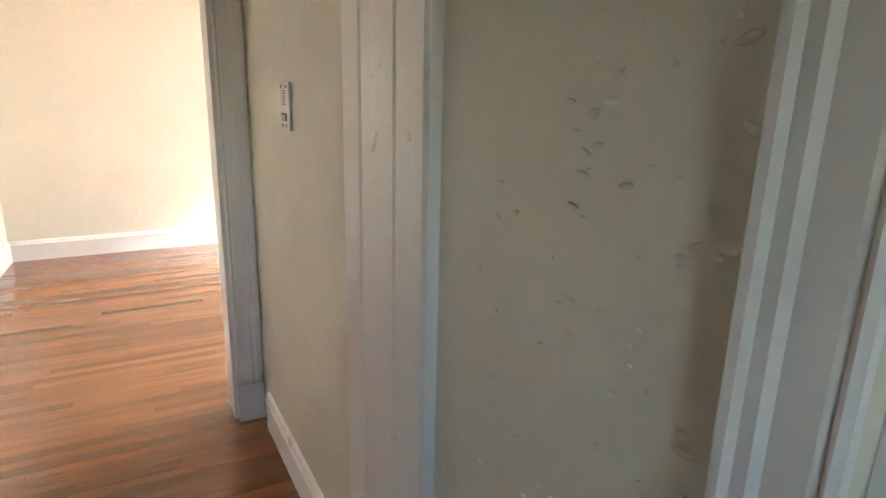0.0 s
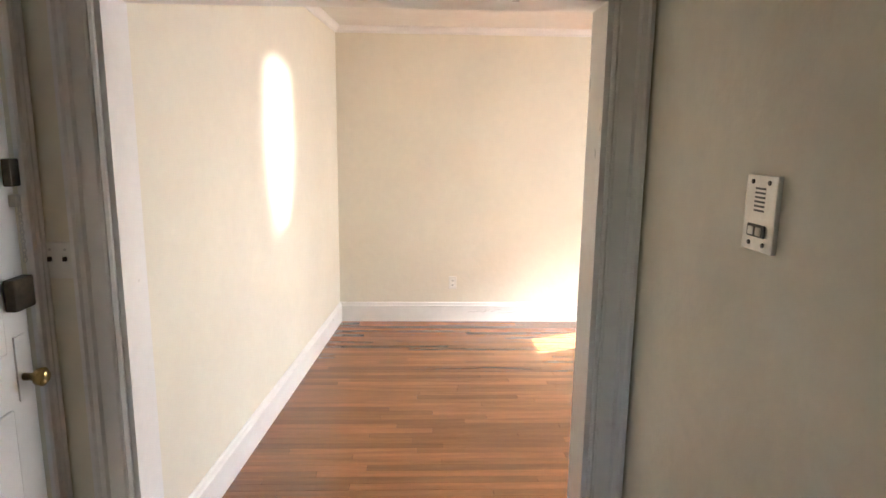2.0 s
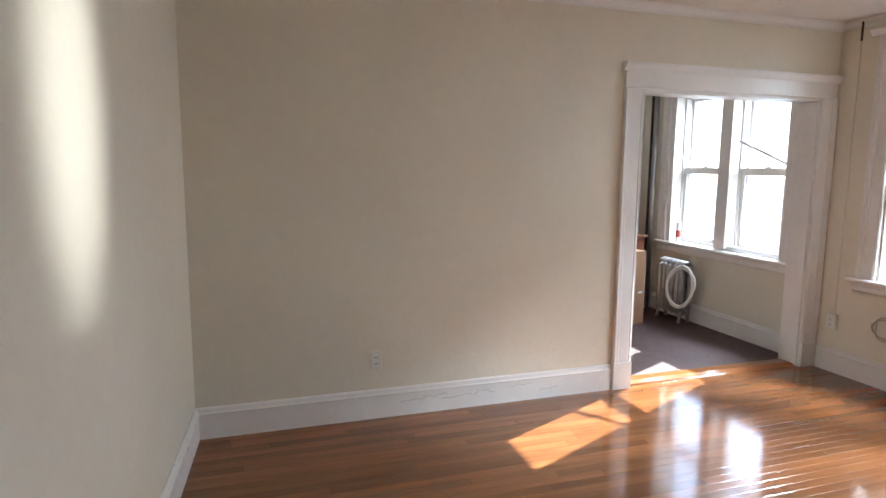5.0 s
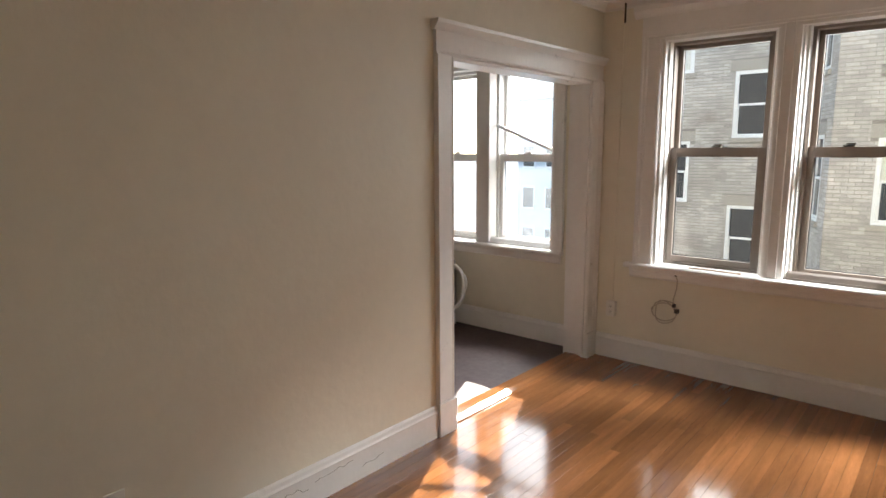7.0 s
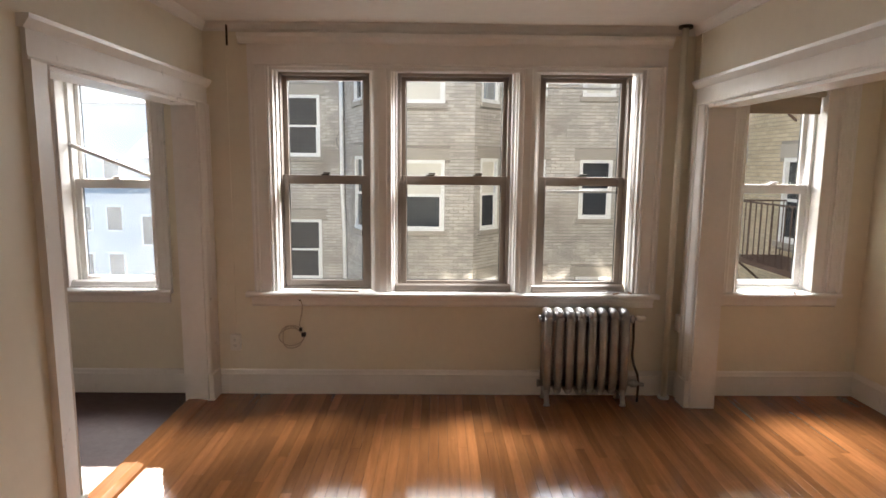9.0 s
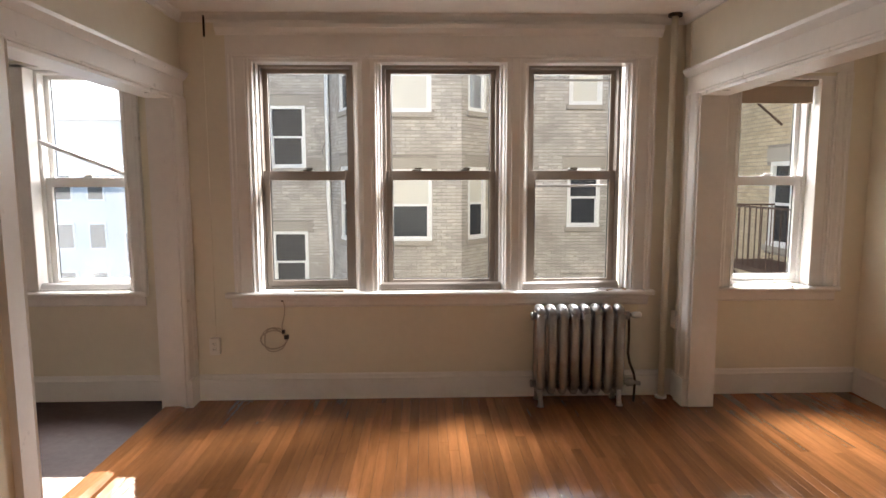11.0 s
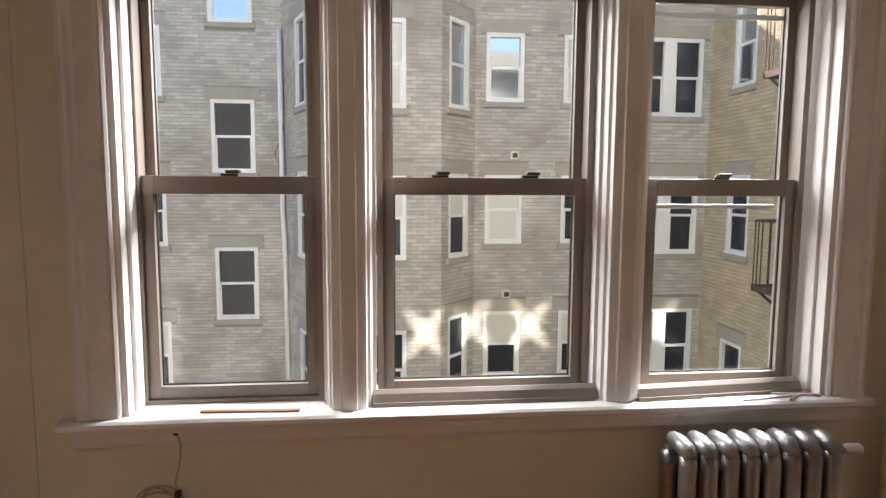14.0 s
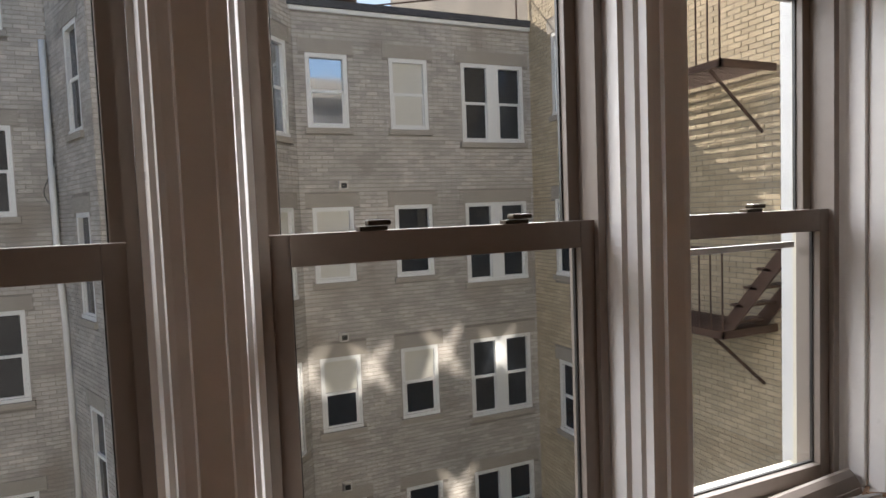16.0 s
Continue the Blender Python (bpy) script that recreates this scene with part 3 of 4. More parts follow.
# coil of loose cable on the wall below the stool
cab = thing("cable_coil", (0.60, N, 0.46), "loose coil of cream cable hanging from a wall hook", "cable")
pts = [(0.02, -0.02, 0.235), (0.035, -0.028, 0.20), (0.03, -0.025, 0.14), (0.01, -0.022, 0.06), (0.02, -0.025, 0.02), (0.045, -0.03, -0.01)]
for k in range(40):
    a = 0.4 + k * math.tau / 15.5
    pts.append((-0.045 + (0.080 + 0.014 * math.sin(k * 0.23) + 0.004 * math.sin(k * 1.9)) * math.cos(a), -0.012 - 0.0011 * k * 0.5, -0.035 + (0.076 + 0.012 * math.cos(k * 0.27) + 0.004 * math.cos(k * 1.3)) * math.sin(a)))
part("cable", tube(pts, 0.0042, 6), CABLE, cab, smooth=True)
bm = bmesh.new()
box(0.025, 0.055, -0.042, -0.012, -0.03, 0.0, 0.006, bm)
box(0.01, 0.03, -0.04, -0.015, 0.01, 0.035, 0.005, bm)
part("connector", bm, DARK, cab, "small black connector")
part("hook", box(0.012, 0.026, -0.03, 0, 0.23, 0.25, 0.003), BRONZE, cab)

# loose things on the stool
strip = put_mesh("wood_strip", box(-0.17, 0.17, -0.010, 0.010, 0, 0.006, 0.0015), WOODSTRIP)
strip.matrix_world = pose(0.86, N + 0.012, 0.7525, 0, 0, -3)
tagged(strip, "thin warped strip of raw wood on the stool", "wood strip")


def blind_rail(name, at, turn, length, label, mat=SASH):
    r = thing(name, at, label, "window blind rail")
    r.matrix_world = pose(*at, 0, 0, turn)
    h = length / 2
    part("rail", prism([(-0.028, 0), (0.026, 0), (0.030, 0.026), (0.022, 0.048), (0.006, 0.052), (-0.010, 0.040), (-0.026, 0.014)], "x", -h, h), mat, r)
    part("lip", prism([(-0.038, 0.0), (-0.028, 0.0), (-0.027, 0.014), (-0.032, 0.014)], "x", -h, h * 0.96), mat, r)
    return r


blind_rail("blind_bottom_rail", (1.70, N + 0.050, 0.7525), 0.4, 0.83, "pale vinyl rail lying along the foot of the sash")
blind_rail("blind_bottom_rail", (2.60, N + 0.045, 0.7525), 4.0, 0.68, "pale vinyl rail lying askew on the stool")
for k, (x, y, turn, ln) in enumerate(((2.72, 0.0, 3, 0.42), (2.80, -0.012, 8, 0.30), (2.88, 0.01, -10, 0.16), (2.93, 0.025, 25, 0.10), (2.86, -0.025, 40, 0.07), (2.95, 0.0, -35, 0.06))):
    scrap = put_mesh("debris_scrap", box(-ln / 2, ln / 2, -0.006, 0.006, 0, 0.005 + 0.002 * (k % 3), 0.001), ALU if k < 3 else WOODSTRIP)
    scrap.matrix_world = pose(x, N + y, 0.7525, 0, 0, turn)
    tagged(scrap, "broken slat scrap lying on the window stool", "debris", "scraps on the stool")

# ---- sunroom ----
rad2 = radiator("radiator", (-1.70, 5.50, 0.004), 6, 0.066, 0.14, 0.60, 0.09, "narrow silver radiator below the sunroom sill", SILVER)
hose = thing("hose_coil", (-1.22, 5.44, 0.40), "coiled white hose hung on the radiator's end", "hose")
pts = []
for k in range(64):
    a = k * math.tau / 20
    pts.append(((0.185 + 0.012 * math.sin(k * 0.9)) * math.cos(a), -0.03 + 0.035 * math.sin(k * 0.31), (0.185 + 0.012 * math.cos(k * 0.7)) * math.sin(a)))
part("hose", tube(pts, 0.013, 8), HOSE, hose, smooth=True)
part("hose_connector", tube([(-0.02, -0.04, -0.19), (0.05, -0.04, -0.17)], 0.018, 8), DARK, hose)
pipe2 = thing("heating_riser", (-1.99, 5.62, 0), "silver-painted pipe standing in the sunroom corner", "pipe")
part("pipe", tube([(0, 0, 0.004), (0, 0, CEIL)], 0.024, 12), SILVER, pipe2, smooth=True)
part("thin_pipe", tube([(-0.09, 0.02, 0.004), (-0.09, 0.02, CEIL)], 0.014, 10), BRONZE, pipe2, smooth=True)
caulk = thing("caulk_tube", (-1.68, N + 0.03, 0.767), "white caulk tube with red band on the sill", "caulk tube")
part("barrel", tube([(0, 0, 0), (0, 0, 0.005), (0, 0, 0.20), (0, 0, 0.205)], [0.022, 0.024, 0.024, 0.018], 14), HOSE, caulk)
part("band", tube([(0, 0, 0.05), (0, 0, 0.12)], 0.0245, 14), material("red_print", (0.35, 0.06, 0.05), 0.4), caulk, "dark red printed band")
part("nozzle", tube([(0, 0, 0.205), (0, 0, 0.29)], [0.011, 0.004], 10), HOSE, caulk)
blind_rail("blind_bottom_rail", (-0.72, N + 0.045, 0.767), 1.5, 0.62, "pale rail of a fallen blind on the sunroom sill", SASHWHITE)
rod = thing("fallen_blind_rod", (-0.72, N + 0.10, 1.60), "white blind rail hanging aslant across the window", "blind rail")
part("rail", tube([(-0.27, -0.012, 0.17), (0.33, -0.012, -0.06)], 0.016, 8), SASHWHITE, rod)


def carton(name, at, turn, sx, sy, sz, label):
    """A taped cardboard carton with a seam between its flaps."""
    c = thing(name, at, label, "cardboard box")
    c.matrix_world = pose(*at, 0, 0, turn)
    part("body", box(-sx / 2, sx / 2, -sy / 2, sy / 2, 0, sz, bevel=0.004), CARD, c)
    part("tape", boxes((-0.03, 0.03, -sy / 2 - 0.002, sy / 2 + 0.002, sz * 0.001, sz + 0.002)), TAPE, c, "tan packing tape strip")
    part("label_sheet", box(sx * 0.22, sx * 0.40, -sy / 2 - 0.002, -sy / 2, sz * 0.42, sz * 0.45), HOSE, c)
    return c


carton("cardboard_box", (-1.58, 5.02, 0.004), 96, 0.30, 0.30, 0.72, "tall taped cardboard box standing on dark vinyl")
carton("cardboard_box", (-1.66, 4.64, 0.004), 90, 0.34, 0.34, 0.84, "brown cardboard box standing beside the dresser")
can = thing("small_faucet_fixture", (-1.56, 5.0, 0.728), "small metal fixture lying on a carton", "fixture")
part("body", box(-0.05, 0.05, -0.03, 0.03, 0, 0.03, 0.006), DARK, can)
part("spout", tube([(0, 0, 0.03), (0.0, 0.0, 0.09), (0.02, 0.02, 0.12), (0.05, 0.04, 0.10)], 0.012, 8), STEEL, can)
dres = thing("wooden_dresser", (-2.06, 5.10, 0.004), "reddish brown wooden dresser against the sunroom wall", "dresser")
part("body", box(-0.22, 0.20, -0.45, 0.36, 0, 0.80, 0.006), REDWOOD, dres)
part("top", box(-0.23, 0.23, -0.47, 0.38, 0.80, 0.825, 0.006), REDWOOD, dres)
for k in range(3):
    d = part("drawer", box(0.20, 0.216, -0.42, 0.33, 0.05 + 0.25 * k, 0.28 + 0.25 * k, 0.005), REDWOOD, dres)
    part("knob", tube([(0.216, -0.045, 0.165 + 0.25 * k), (0.24, -0.045, 0.165 + 0.25 * k)], [0.010, 0.016], 8), BRASS, d, "brass knob")

# ---- alcove ----
bl = thing("roller_blind", (4.0, N + 0.05, 2.16), "tan roller blind drawn up at the window head", "roller blind")
part("roll", tube([(-0.27, 0, 0), (0.27, 0, 0)], 0.022, 12), SHADE, bl, smooth=True)
part("fabric", box(-0.26, 0.26, 0.018, 0.021, -0.12, 0), SHADE, bl)
part("hem_bar", box(-0.26, 0.26, 0.014, 0.026, -0.135, -0.12, 0.003), SHADE, bl)
# thin rectangle low on the alcove's east wall, whiter than the paint round it
patch = tagged(put_mesh("access_panel", box(AX1 - 0.008, AX1, 4.55, 5.32, 0.24, 0.66, 0.002), WHITE), "thin white rectangle low on the alcove wall", "access panel")
for k, (x, y, turn) in enumerate(((4.05, 0.0, 20), (4.10, 0.02, -30), (4.14, -0.01, 70))):
    scrap = put_mesh("debris_scrap", box(-0.035, 0.035, -0.008, 0.008, 0, 0.012, 0.003), STEEL)
    scrap.matrix_world = pose(x, N + y, 0.7675, 0, 0, turn)
    tagged(scrap, "small metal bracket lying on the alcove sill", "debris", "scraps on the alcove sill")

# ---- hall ----
ic = thing("intercom_panel", (4.19, HALL_N, 1.508), "brushed steel intercom panel with slotted speaker grille", "intercom")
part("plate", box(-0.056, 0.056, -0.012, 0, -0.078, 0.078, 0.003), STEEL, ic)
for k in range(6):
    part("speaker_slot", box(-0.018, 0.018, -0.0135, -0.012, 0.004 + 0.009 * k, 0.008 + 0.009 * k), DARK, ic)
part("button_bar", box(-0.032, 0.032, -0.017, -0.012, -0.048, -0.022, 0.003), DARK, ic, "black button bar")
for x in (-0.014, 0.014):
    part("button", box(x - 0.009, x + 0.009, -0.020, -0.017, -0.044, -0.027, 0.002), STEEL, ic)
for x, z in ((-0.03, 0.064), (0.03, 0.064), (-0.026, -0.062), (0.026, -0.062)):
    part("screw", tube([(x, -0.012, z), (x, -0.0145, z)], 0.005, 8), DARK, ic)
swp = thing("light_switch", (AX0, 0.785, 1.265), "ivory double light switch plate beside the casing", "light switch")
part("plate", box(0, 0.007, -0.050, 0.050, -0.058, 0.058, 0.003), PLATE, swp)
for y in (-0.023, 0.023):
    part("toggle", box(0.007, 0.018, y - 0.005, y + 0.005, -0.002, 0.012, 0.002), BRONZE, swp)
    part("screw", tube([(0.007, y, 0.034), (0.009, y, 0.034)], 0.004, 8), STEEL, swp)

ent = thing("door_5", (3.98, HALL_S, 0), "white painted entrance door with brass knob and locks", "door", "", "structure")
leaf = part("leaf", boxes((-0.415, 0.415, -0.05, -0.01, 0.008, 2.04), bevel=0.003), WHITE, ent)
for z0, z1 in ((0.25, 0.85), (1.02, 1.88)):
    for x0, x1 in ((-0.30, -0.04), (0.04, 0.30)):
        part("panel", box(x0, x1, -0.012, -0.002, z0, z1, 0.008), WHITE, ent)
for x, d in ((-0.42, -1), (0.42, 1)):
    part("side_casing", prism([(x + d * u * (0.055 if d < 0 else 0.11) / 0.11, p) for u, p in casing_profile(1, 0.11)], "z", 0, 2.05), WHITE, ent)
part("head_casing", box(-0.475, 0.53, 0, 0.022, 2.05, 2.16, 0.004), WHITE, ent)
knob = part("knob_plate", box(-0.385, -0.335, -0.010, -0.004, 0.86, 1.06, 0.002), WHITE, ent, "painted lock plate")
part("knob", tube([(-0.36, -0.004, 0.93), (-0.36, 0.03, 0.93), (-0.36, 0.035, 0.93), (-0.36, 0.055, 0.93), (-0.36, 0.066, 0.93)], [0.012, 0.012, 0.026, 0.029, 0.016], 14), BRASS, knob, "aged brass knob", True)
part("rim_lock", box(-0.412, -0.32, -0.01, 0.024, 1.14, 1.235, 0.006), BRONZE, ent, "dark bronze rim lock")
part("upper_lock", box(-0.414, -0.372, -0.01, 0.016, 1.50, 1.58, 0.004), BRONZE, ent, "small bronze latch plate")
bm = bmesh.new()
for k in range(13):
    z = 1.445 - 0.0135 * k
    ring = [(-0.40 + (0.006 * math.cos(a) if k % 2 else 0), 0.012 + (0 if k % 2 else 0.006 * math.cos(a)), z + 0.010 * math.sin(a)) for a in [i * math.tau / 8 for i in range(9)]]
    tube(ring, 0.0016, 5, bm)
chain = part("door_chain", bm, STEEL, ent, "hanging steel security chain")
part("chain_plate", box(-0.412, -0.388, -0.01, 0.012, 1.44, 1.475, 0.003), STEEL, chain)

# cased opening across the hall
arch = thing("door_6", (4.98, HALL_N, 0), "thickly painted white cased opening across the hall", "door casing", "", "structure")
flute = [(-0.19, 0), (-0.19, -0.016), (-0.07, -0.028), (-0.06, -0.034), (-0.03, -0.035), (-0.02, -0.031), (0.05, -0.031), (0.06, -0.034), (0.16, -0.034), (0.17, -0.031), (0.27, -0.031), (0.29, -0.031), (0.302, -0.024), (0.305, 0)]
part("north_jamb", prism(flute, "z", 0, 2.12), WHITE, arch)
part("south_jamb", prism([(x + 0.19, y - 0.15) for x, y in ((0.0, -1.10), (0.12, -1.10), (0.135, -1.115), (0.12, -1.13), (0.128, -1.16), (0.118, -1.18), (0.118, -1.27), (0.14, -1.28), (0.14, -1.31), (0.10, -1.32), (0.10, -1.74), (0.0, -1.74))], "z", 0, 2.12), WHITE, arch)
part("head", box(0.19, 0.31, -1.89, -0.036, 2.12, CEIL, 0.003), HALLCREAM, arch)
far_door = thing("door_7", (6.44, HALL_N, 0), "white panelled side door in a white casing", "door", "", "structure")
part("leaf", box(-0.40, 0.40, 0.03, 0.07, 0.008, 2.05, 0.003), WHITE, far_door)
for x, d in ((-0.40, -1), (0.40, 1)):
    part("side_casing", prism([(x + d * u, -p) for u, p in casing_profile(1, 0.11)], "z", 0, 2.05), WHITE, far_door)
# blistered paint on the hall plaster
rng = random.Random(4)
blis = bmesh.new()
for k in range(170):
    x, z = 5.42 + 0.48 * rng.random() ** 0.6, 0.5 + 1.5 * rng.random()
    r = 0.0018 + 0.0045 * rng.random() ** 2
    own = bmesh.new()
    bmesh.ops.create_icosphere(own, subdivisions=2, radius=1)
    m = Matrix.Translation((x, HALL_N, z)) @ Matrix.Rotation(rng.random() * 0.9 - 0.45, 4, "Y") @ Matrix.Diagonal((r * (1.2 + 2.2 * rng.random()), 0.0035, r, 1))
    bmesh.ops.transform(own, matrix=m, verts=own.verts)
    joined(blis, own)
ob = put_mesh("paint_blisters", blis, HALLCREAM, True)
tagged(ob, "blistered and flaking paint on the hall plaster", "peeling paint", "", "stuff")

# ---- the house opposite ----
tagged(put_mesh("ground", box(-300, 300, 6.3, 600, -6.4, -6.2), ASPHALT), "grey asphalt yard between the houses", "ground", "", "structure")
house = thing("apartment_building", (3, 15.5, -6.2), "buff-grey brick apartment house with white sash windows", "building")
HO = house.matrix_world.translation.copy()


def frame_m(px, py, ang):
    return Matrix.Translation(Vector((px, py, 0)) - Vector((HO.x, HO.y, HO.z))) @ Matrix.Rotation(ang, 4, "Z")


def moved(bm, m):
    bmesh.ops.transform(bm, matrix=m, verts=bm.verts)
    return bm


def brick_field(m, width, z0, z1, holes, seed):
    """All bricks of a wall face as loose blocks: stretcher courses with a half lap."""
    verts, faces = [], []
    rs = random.Random(seed)
    step, rise, n = 0.215, 0.072, 0
    z = z0
    while z < z1 - 0.06:
        x = -(step / 2) * (n % 2)
        while x < width - 0.03:
            a, b = max(x, 0.004), min(x + step - 0.011, width - 0.004)
            x += step
            lo, hi = z, z + rise - 0.011
            clipped = [(a, b)]
            for h0, h1, k0, k1 in holes:
                if hi > k0 and lo < k1:
                    clipped = [q for p0, p1 in clipped for q in ((p0, min(p1, h0)), (max(p0, h1), p1)) if q[1] - q[0] > 0.02]
            for a, b in clipped:
                d = -0.006 - 0.004 * rs.random()
                k = len(verts)
                verts += [(a, d, lo), (b, d, lo), (b, d, hi), (a, d, hi), (a, 0.001, lo), (b, 0.001, lo), (b, 0.001, hi), (a, 0.001, hi)]
                faces += [(k, k + 1, k + 2, k + 3), (k, k + 4, k + 5, k + 1), (k + 1, k + 5, k + 6, k + 2), (k + 2, k + 6, k + 7, k + 3), (k + 3, k + 7, k + 4, k)]
        z += rise
        n += 1
    me = bpy.data.meshes.new("bricks")
    me.from_pydata([m @ Vector(v) for v in verts], [], faces)
    return me


def far_window(parent, m, x0, x1, z0, z1, style, double=False):
    w, rec = x1 - x0, 0.06
    spans = ((x0, x0 + w * 0.46), (x0 + w * 0.54, x1)) if double else ((x0, x1),)
    f = 0.075
    bars = [(x0, x1, 0.0, rec + 0.05, z1 - f, z1), (x0, x1, -0.02, rec + 0.05, z0, z0 + f * 0.8)]
    zc = (z0 + z1) / 2
    for a, b in spans:
        bars += [(a, a + f, 0.0, rec + 0.05, z0 + f * 0.8, z1 - f), (b - f, b, 0.0, rec + 0.05, z0 + f * 0.8, z1 - f), (a + f, b - f, rec - 0.03, rec + 0.05, zc - 0.025, zc + 0.025),
                 (a + f, a + f + 0.03, rec - 0.03, rec + 0.05, z0, zc), (b - f - 0.03, b - f, rec - 0.03, rec + 0.05, z0, zc), (a + f, b - f, rec - 0.03, rec + 0.05, z0 + f * 0.8, z0 + f * 0.8 + 0.03)]
    if double:
        bars.append((spans[0][1], spans[1][0], 0.0, rec + 0.05, z0 + f * 0.8, z1 - f))
    win = part("window", moved(boxes(*bars), m), FARWHITE, parent)
    for a, b in spans:
        upper = {1: CURTAIN, 2: SKYPANE, 3: CURTAIN}.get(style, FARGLASS)
        lower = {2: SKYPANE, 3: CURTAIN}.get(style, FARGLASS)
        part("pane", moved(box(a + f, b - f, rec + 0.01, rec + 0.02, zc + 0.02, z1 - f), m), upper, win)
        part("pane", moved(box(a + f + 0.03, b - f - 0.03, rec - 0.01, rec, z0 + f * 0.8, zc - 0.02), m), lower, win)
    return win


def face(px, py, ang, width, z0, z1, wins, seed, bricks=BRICK, depth=0.35, brick_z=(-4.6, 6.2)):
    """One wall face of the house; wins are (x0, x1, z0, z1, style, double) along it."""
    m = frame_m(px, py, ang)
    holes = [w[:4] for w in wins]
    bm = bmesh.new()
    wall_boxes(0, width, z0, z1, holes, lambda a, b, c, d: box(a, b, 0, depth, c, d, bm=bm))
    part("wall", moved(bm, m), MORTAR, house)
    blocks = []
    for x0, x1, c, d, style, double in wins:
        part("lintel", moved(box(x0 - 0.12, x1 + 0.12, -0.014, 0.05, d, d + 0.24, 0.004), m), STONE, house)
        part("sill", moved(box(x0 - 0.06, x1 + 0.06, -0.06, 0.06, c - 0.10, c, 0.006), m), STONE, house)
        blocks += [(x0, x1, c, d), (x0 - 0.12, x1 + 0.12, d, d + 0.24), (x0 - 0.06, x1 + 0.06, c - 0.10, c)]
        far_window(house, m, x0, x1, c, d, style, double)
    me = brick_field(m, width, brick_z[0], min(brick_z[1], z1), blocks, seed)
    me.materials.append(bricks)
    ob = new("bricks", me)
    ob.parent = house
    tagged(ob, "", "", "", "stuff")


ROWS_R = ((3.0, 4.3), (0.27, 1.61), (-2.42, -1.08), (-5.1, -3.76))
wins = []
for i, (a, b) in enumerate(ROWS_R):
    wins += [(0.21, 0.95, a, b, (2, 3, 1, 0)[i], False), (1.73, 2.48, a, b, (3, 0, 1, 0)[i], False), (3.18, 4.55, a - 0.22, b, 0, True)]
face(3.17, 14.69, 0, 4.73, -6.2, 5.0, wins, 1)
wins = [(2.53, 3.40, a, b, s, False) for a, b, s in ((1.64, 3.12, 0), (-1.42, 0.1, 0), (-4.45, -2.97, 0), (4.63, 6.1, 2), (7.6, 9.0, 2))]
wins += [(0.90, 1.60, a, b, s, False) for a, b, s in ((3.16, 4.55, 3), (0.13, 1.58, 0), (-2.9, -1.45, 1), (6.2, 7.6, 2))]
face(-4.60, 15.9, 0, 4.00, -6.2, 11.5, wins, 2)
# bay: slanted, front and slanted faces
lv = Vector((0.20 + 0.60, 13.9 - 15.9))
face(-0.60, 15.9, math.atan2(lv.y, lv.x), lv.length, -6.2, 11.5, [(0.95, 1.65, a, b, 0, False) for a, b in ((2.85, 4.5), (0.0, 1.65), (-3.0, -1.4))], 3)
face(0.20, 13.9, 0, 2.25, -6.2, 11.5, [(0.70, 1.62, a, b, s, False) for a, b, s in ((2.75, 4.3, 3), (0.05, 1.57, 1), (-2.75, -1.25, 0))], 4)
rv = Vector((3.17 - 2.45, 14.69 - 13.9))
face(2.45, 13.9, math.atan2(rv.y, rv.x), rv.length, -6.2, 11.5, [(0.22, 0.86, a, b, s, False) for a, b, s in ((2.80, 4.42, 2), (0.05, 1.62, 1), (-2.65, -1.05, 0))], 5)
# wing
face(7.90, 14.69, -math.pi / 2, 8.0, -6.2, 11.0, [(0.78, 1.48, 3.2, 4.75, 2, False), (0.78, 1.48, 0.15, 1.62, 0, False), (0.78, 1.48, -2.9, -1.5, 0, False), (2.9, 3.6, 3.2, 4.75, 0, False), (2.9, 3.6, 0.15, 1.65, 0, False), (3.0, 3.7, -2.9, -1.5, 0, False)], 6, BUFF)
# masses behind the faces, parapet and roof things
for x0, x1, y0, y1, z1 in ((3.17, 8.2, 15.04, 24, 4.9), (-4.60, 3.17, 16.25, 18.6, 11.4), (8.25, 14, 6.7, 24, 10.9)):
    part("roof_block", box(x0 - HO.x, x1 - HO.x, y0 - HO.y, y1 - HO.y, 0, z1 - HO.z), MORTAR, house)
part("parapet_flashing", box(3.1 - HO.x, 7.9 - HO.x, 14.64 - HO.y, 15.0 - HO.y, 5.0 - HO.z, 5.07 - HO.z), FARWHITE, house, "white metal parapet flashing")
part("parapet_edge", box(3.1 - HO.x, 7.9 - HO.x, 14.60 - HO.y, 15.0 - HO.y, 5.07 - HO.z, 5.20 - HO.z, 0.01), ROOFBLACK, house, "black roofing felt edge")
bm = tube([(7.75 - HO.x, 14.9 - HO.y, 5.2 - HO.z), (7.75 - HO.x, 14.9 - HO.y, 5.85 - HO.z)], 0.02, 6)
tube([(7.75 - HO.x, 14.9 - HO.y, 5.85 - HO.z), (5.0 - HO.x, 17.0 - HO.y, 5.95 - HO.z)], 0.018, 6, bm)
part("roof_rail", bm, RUST, house)
vent = part("roof_vent", tube([(4.35 - HO.x, 15.6 - HO.y, 4.9 - HO.z), (4.35 - HO.x, 15.6 - HO.y, 5.45 - HO.z), (4.35 - HO.x, 15.6 - HO.y, 5.5 - HO.z), (4.35 - HO.x, 15.6 - HO.y, 5.75 - HO.z), (4.35 - HO.x, 15.6 - HO.y, 5.8 - HO.z)], [0.12, 0.12, 0.26, 0.26, 0.08], 12), RUST, house, "rusty roof ventilator")
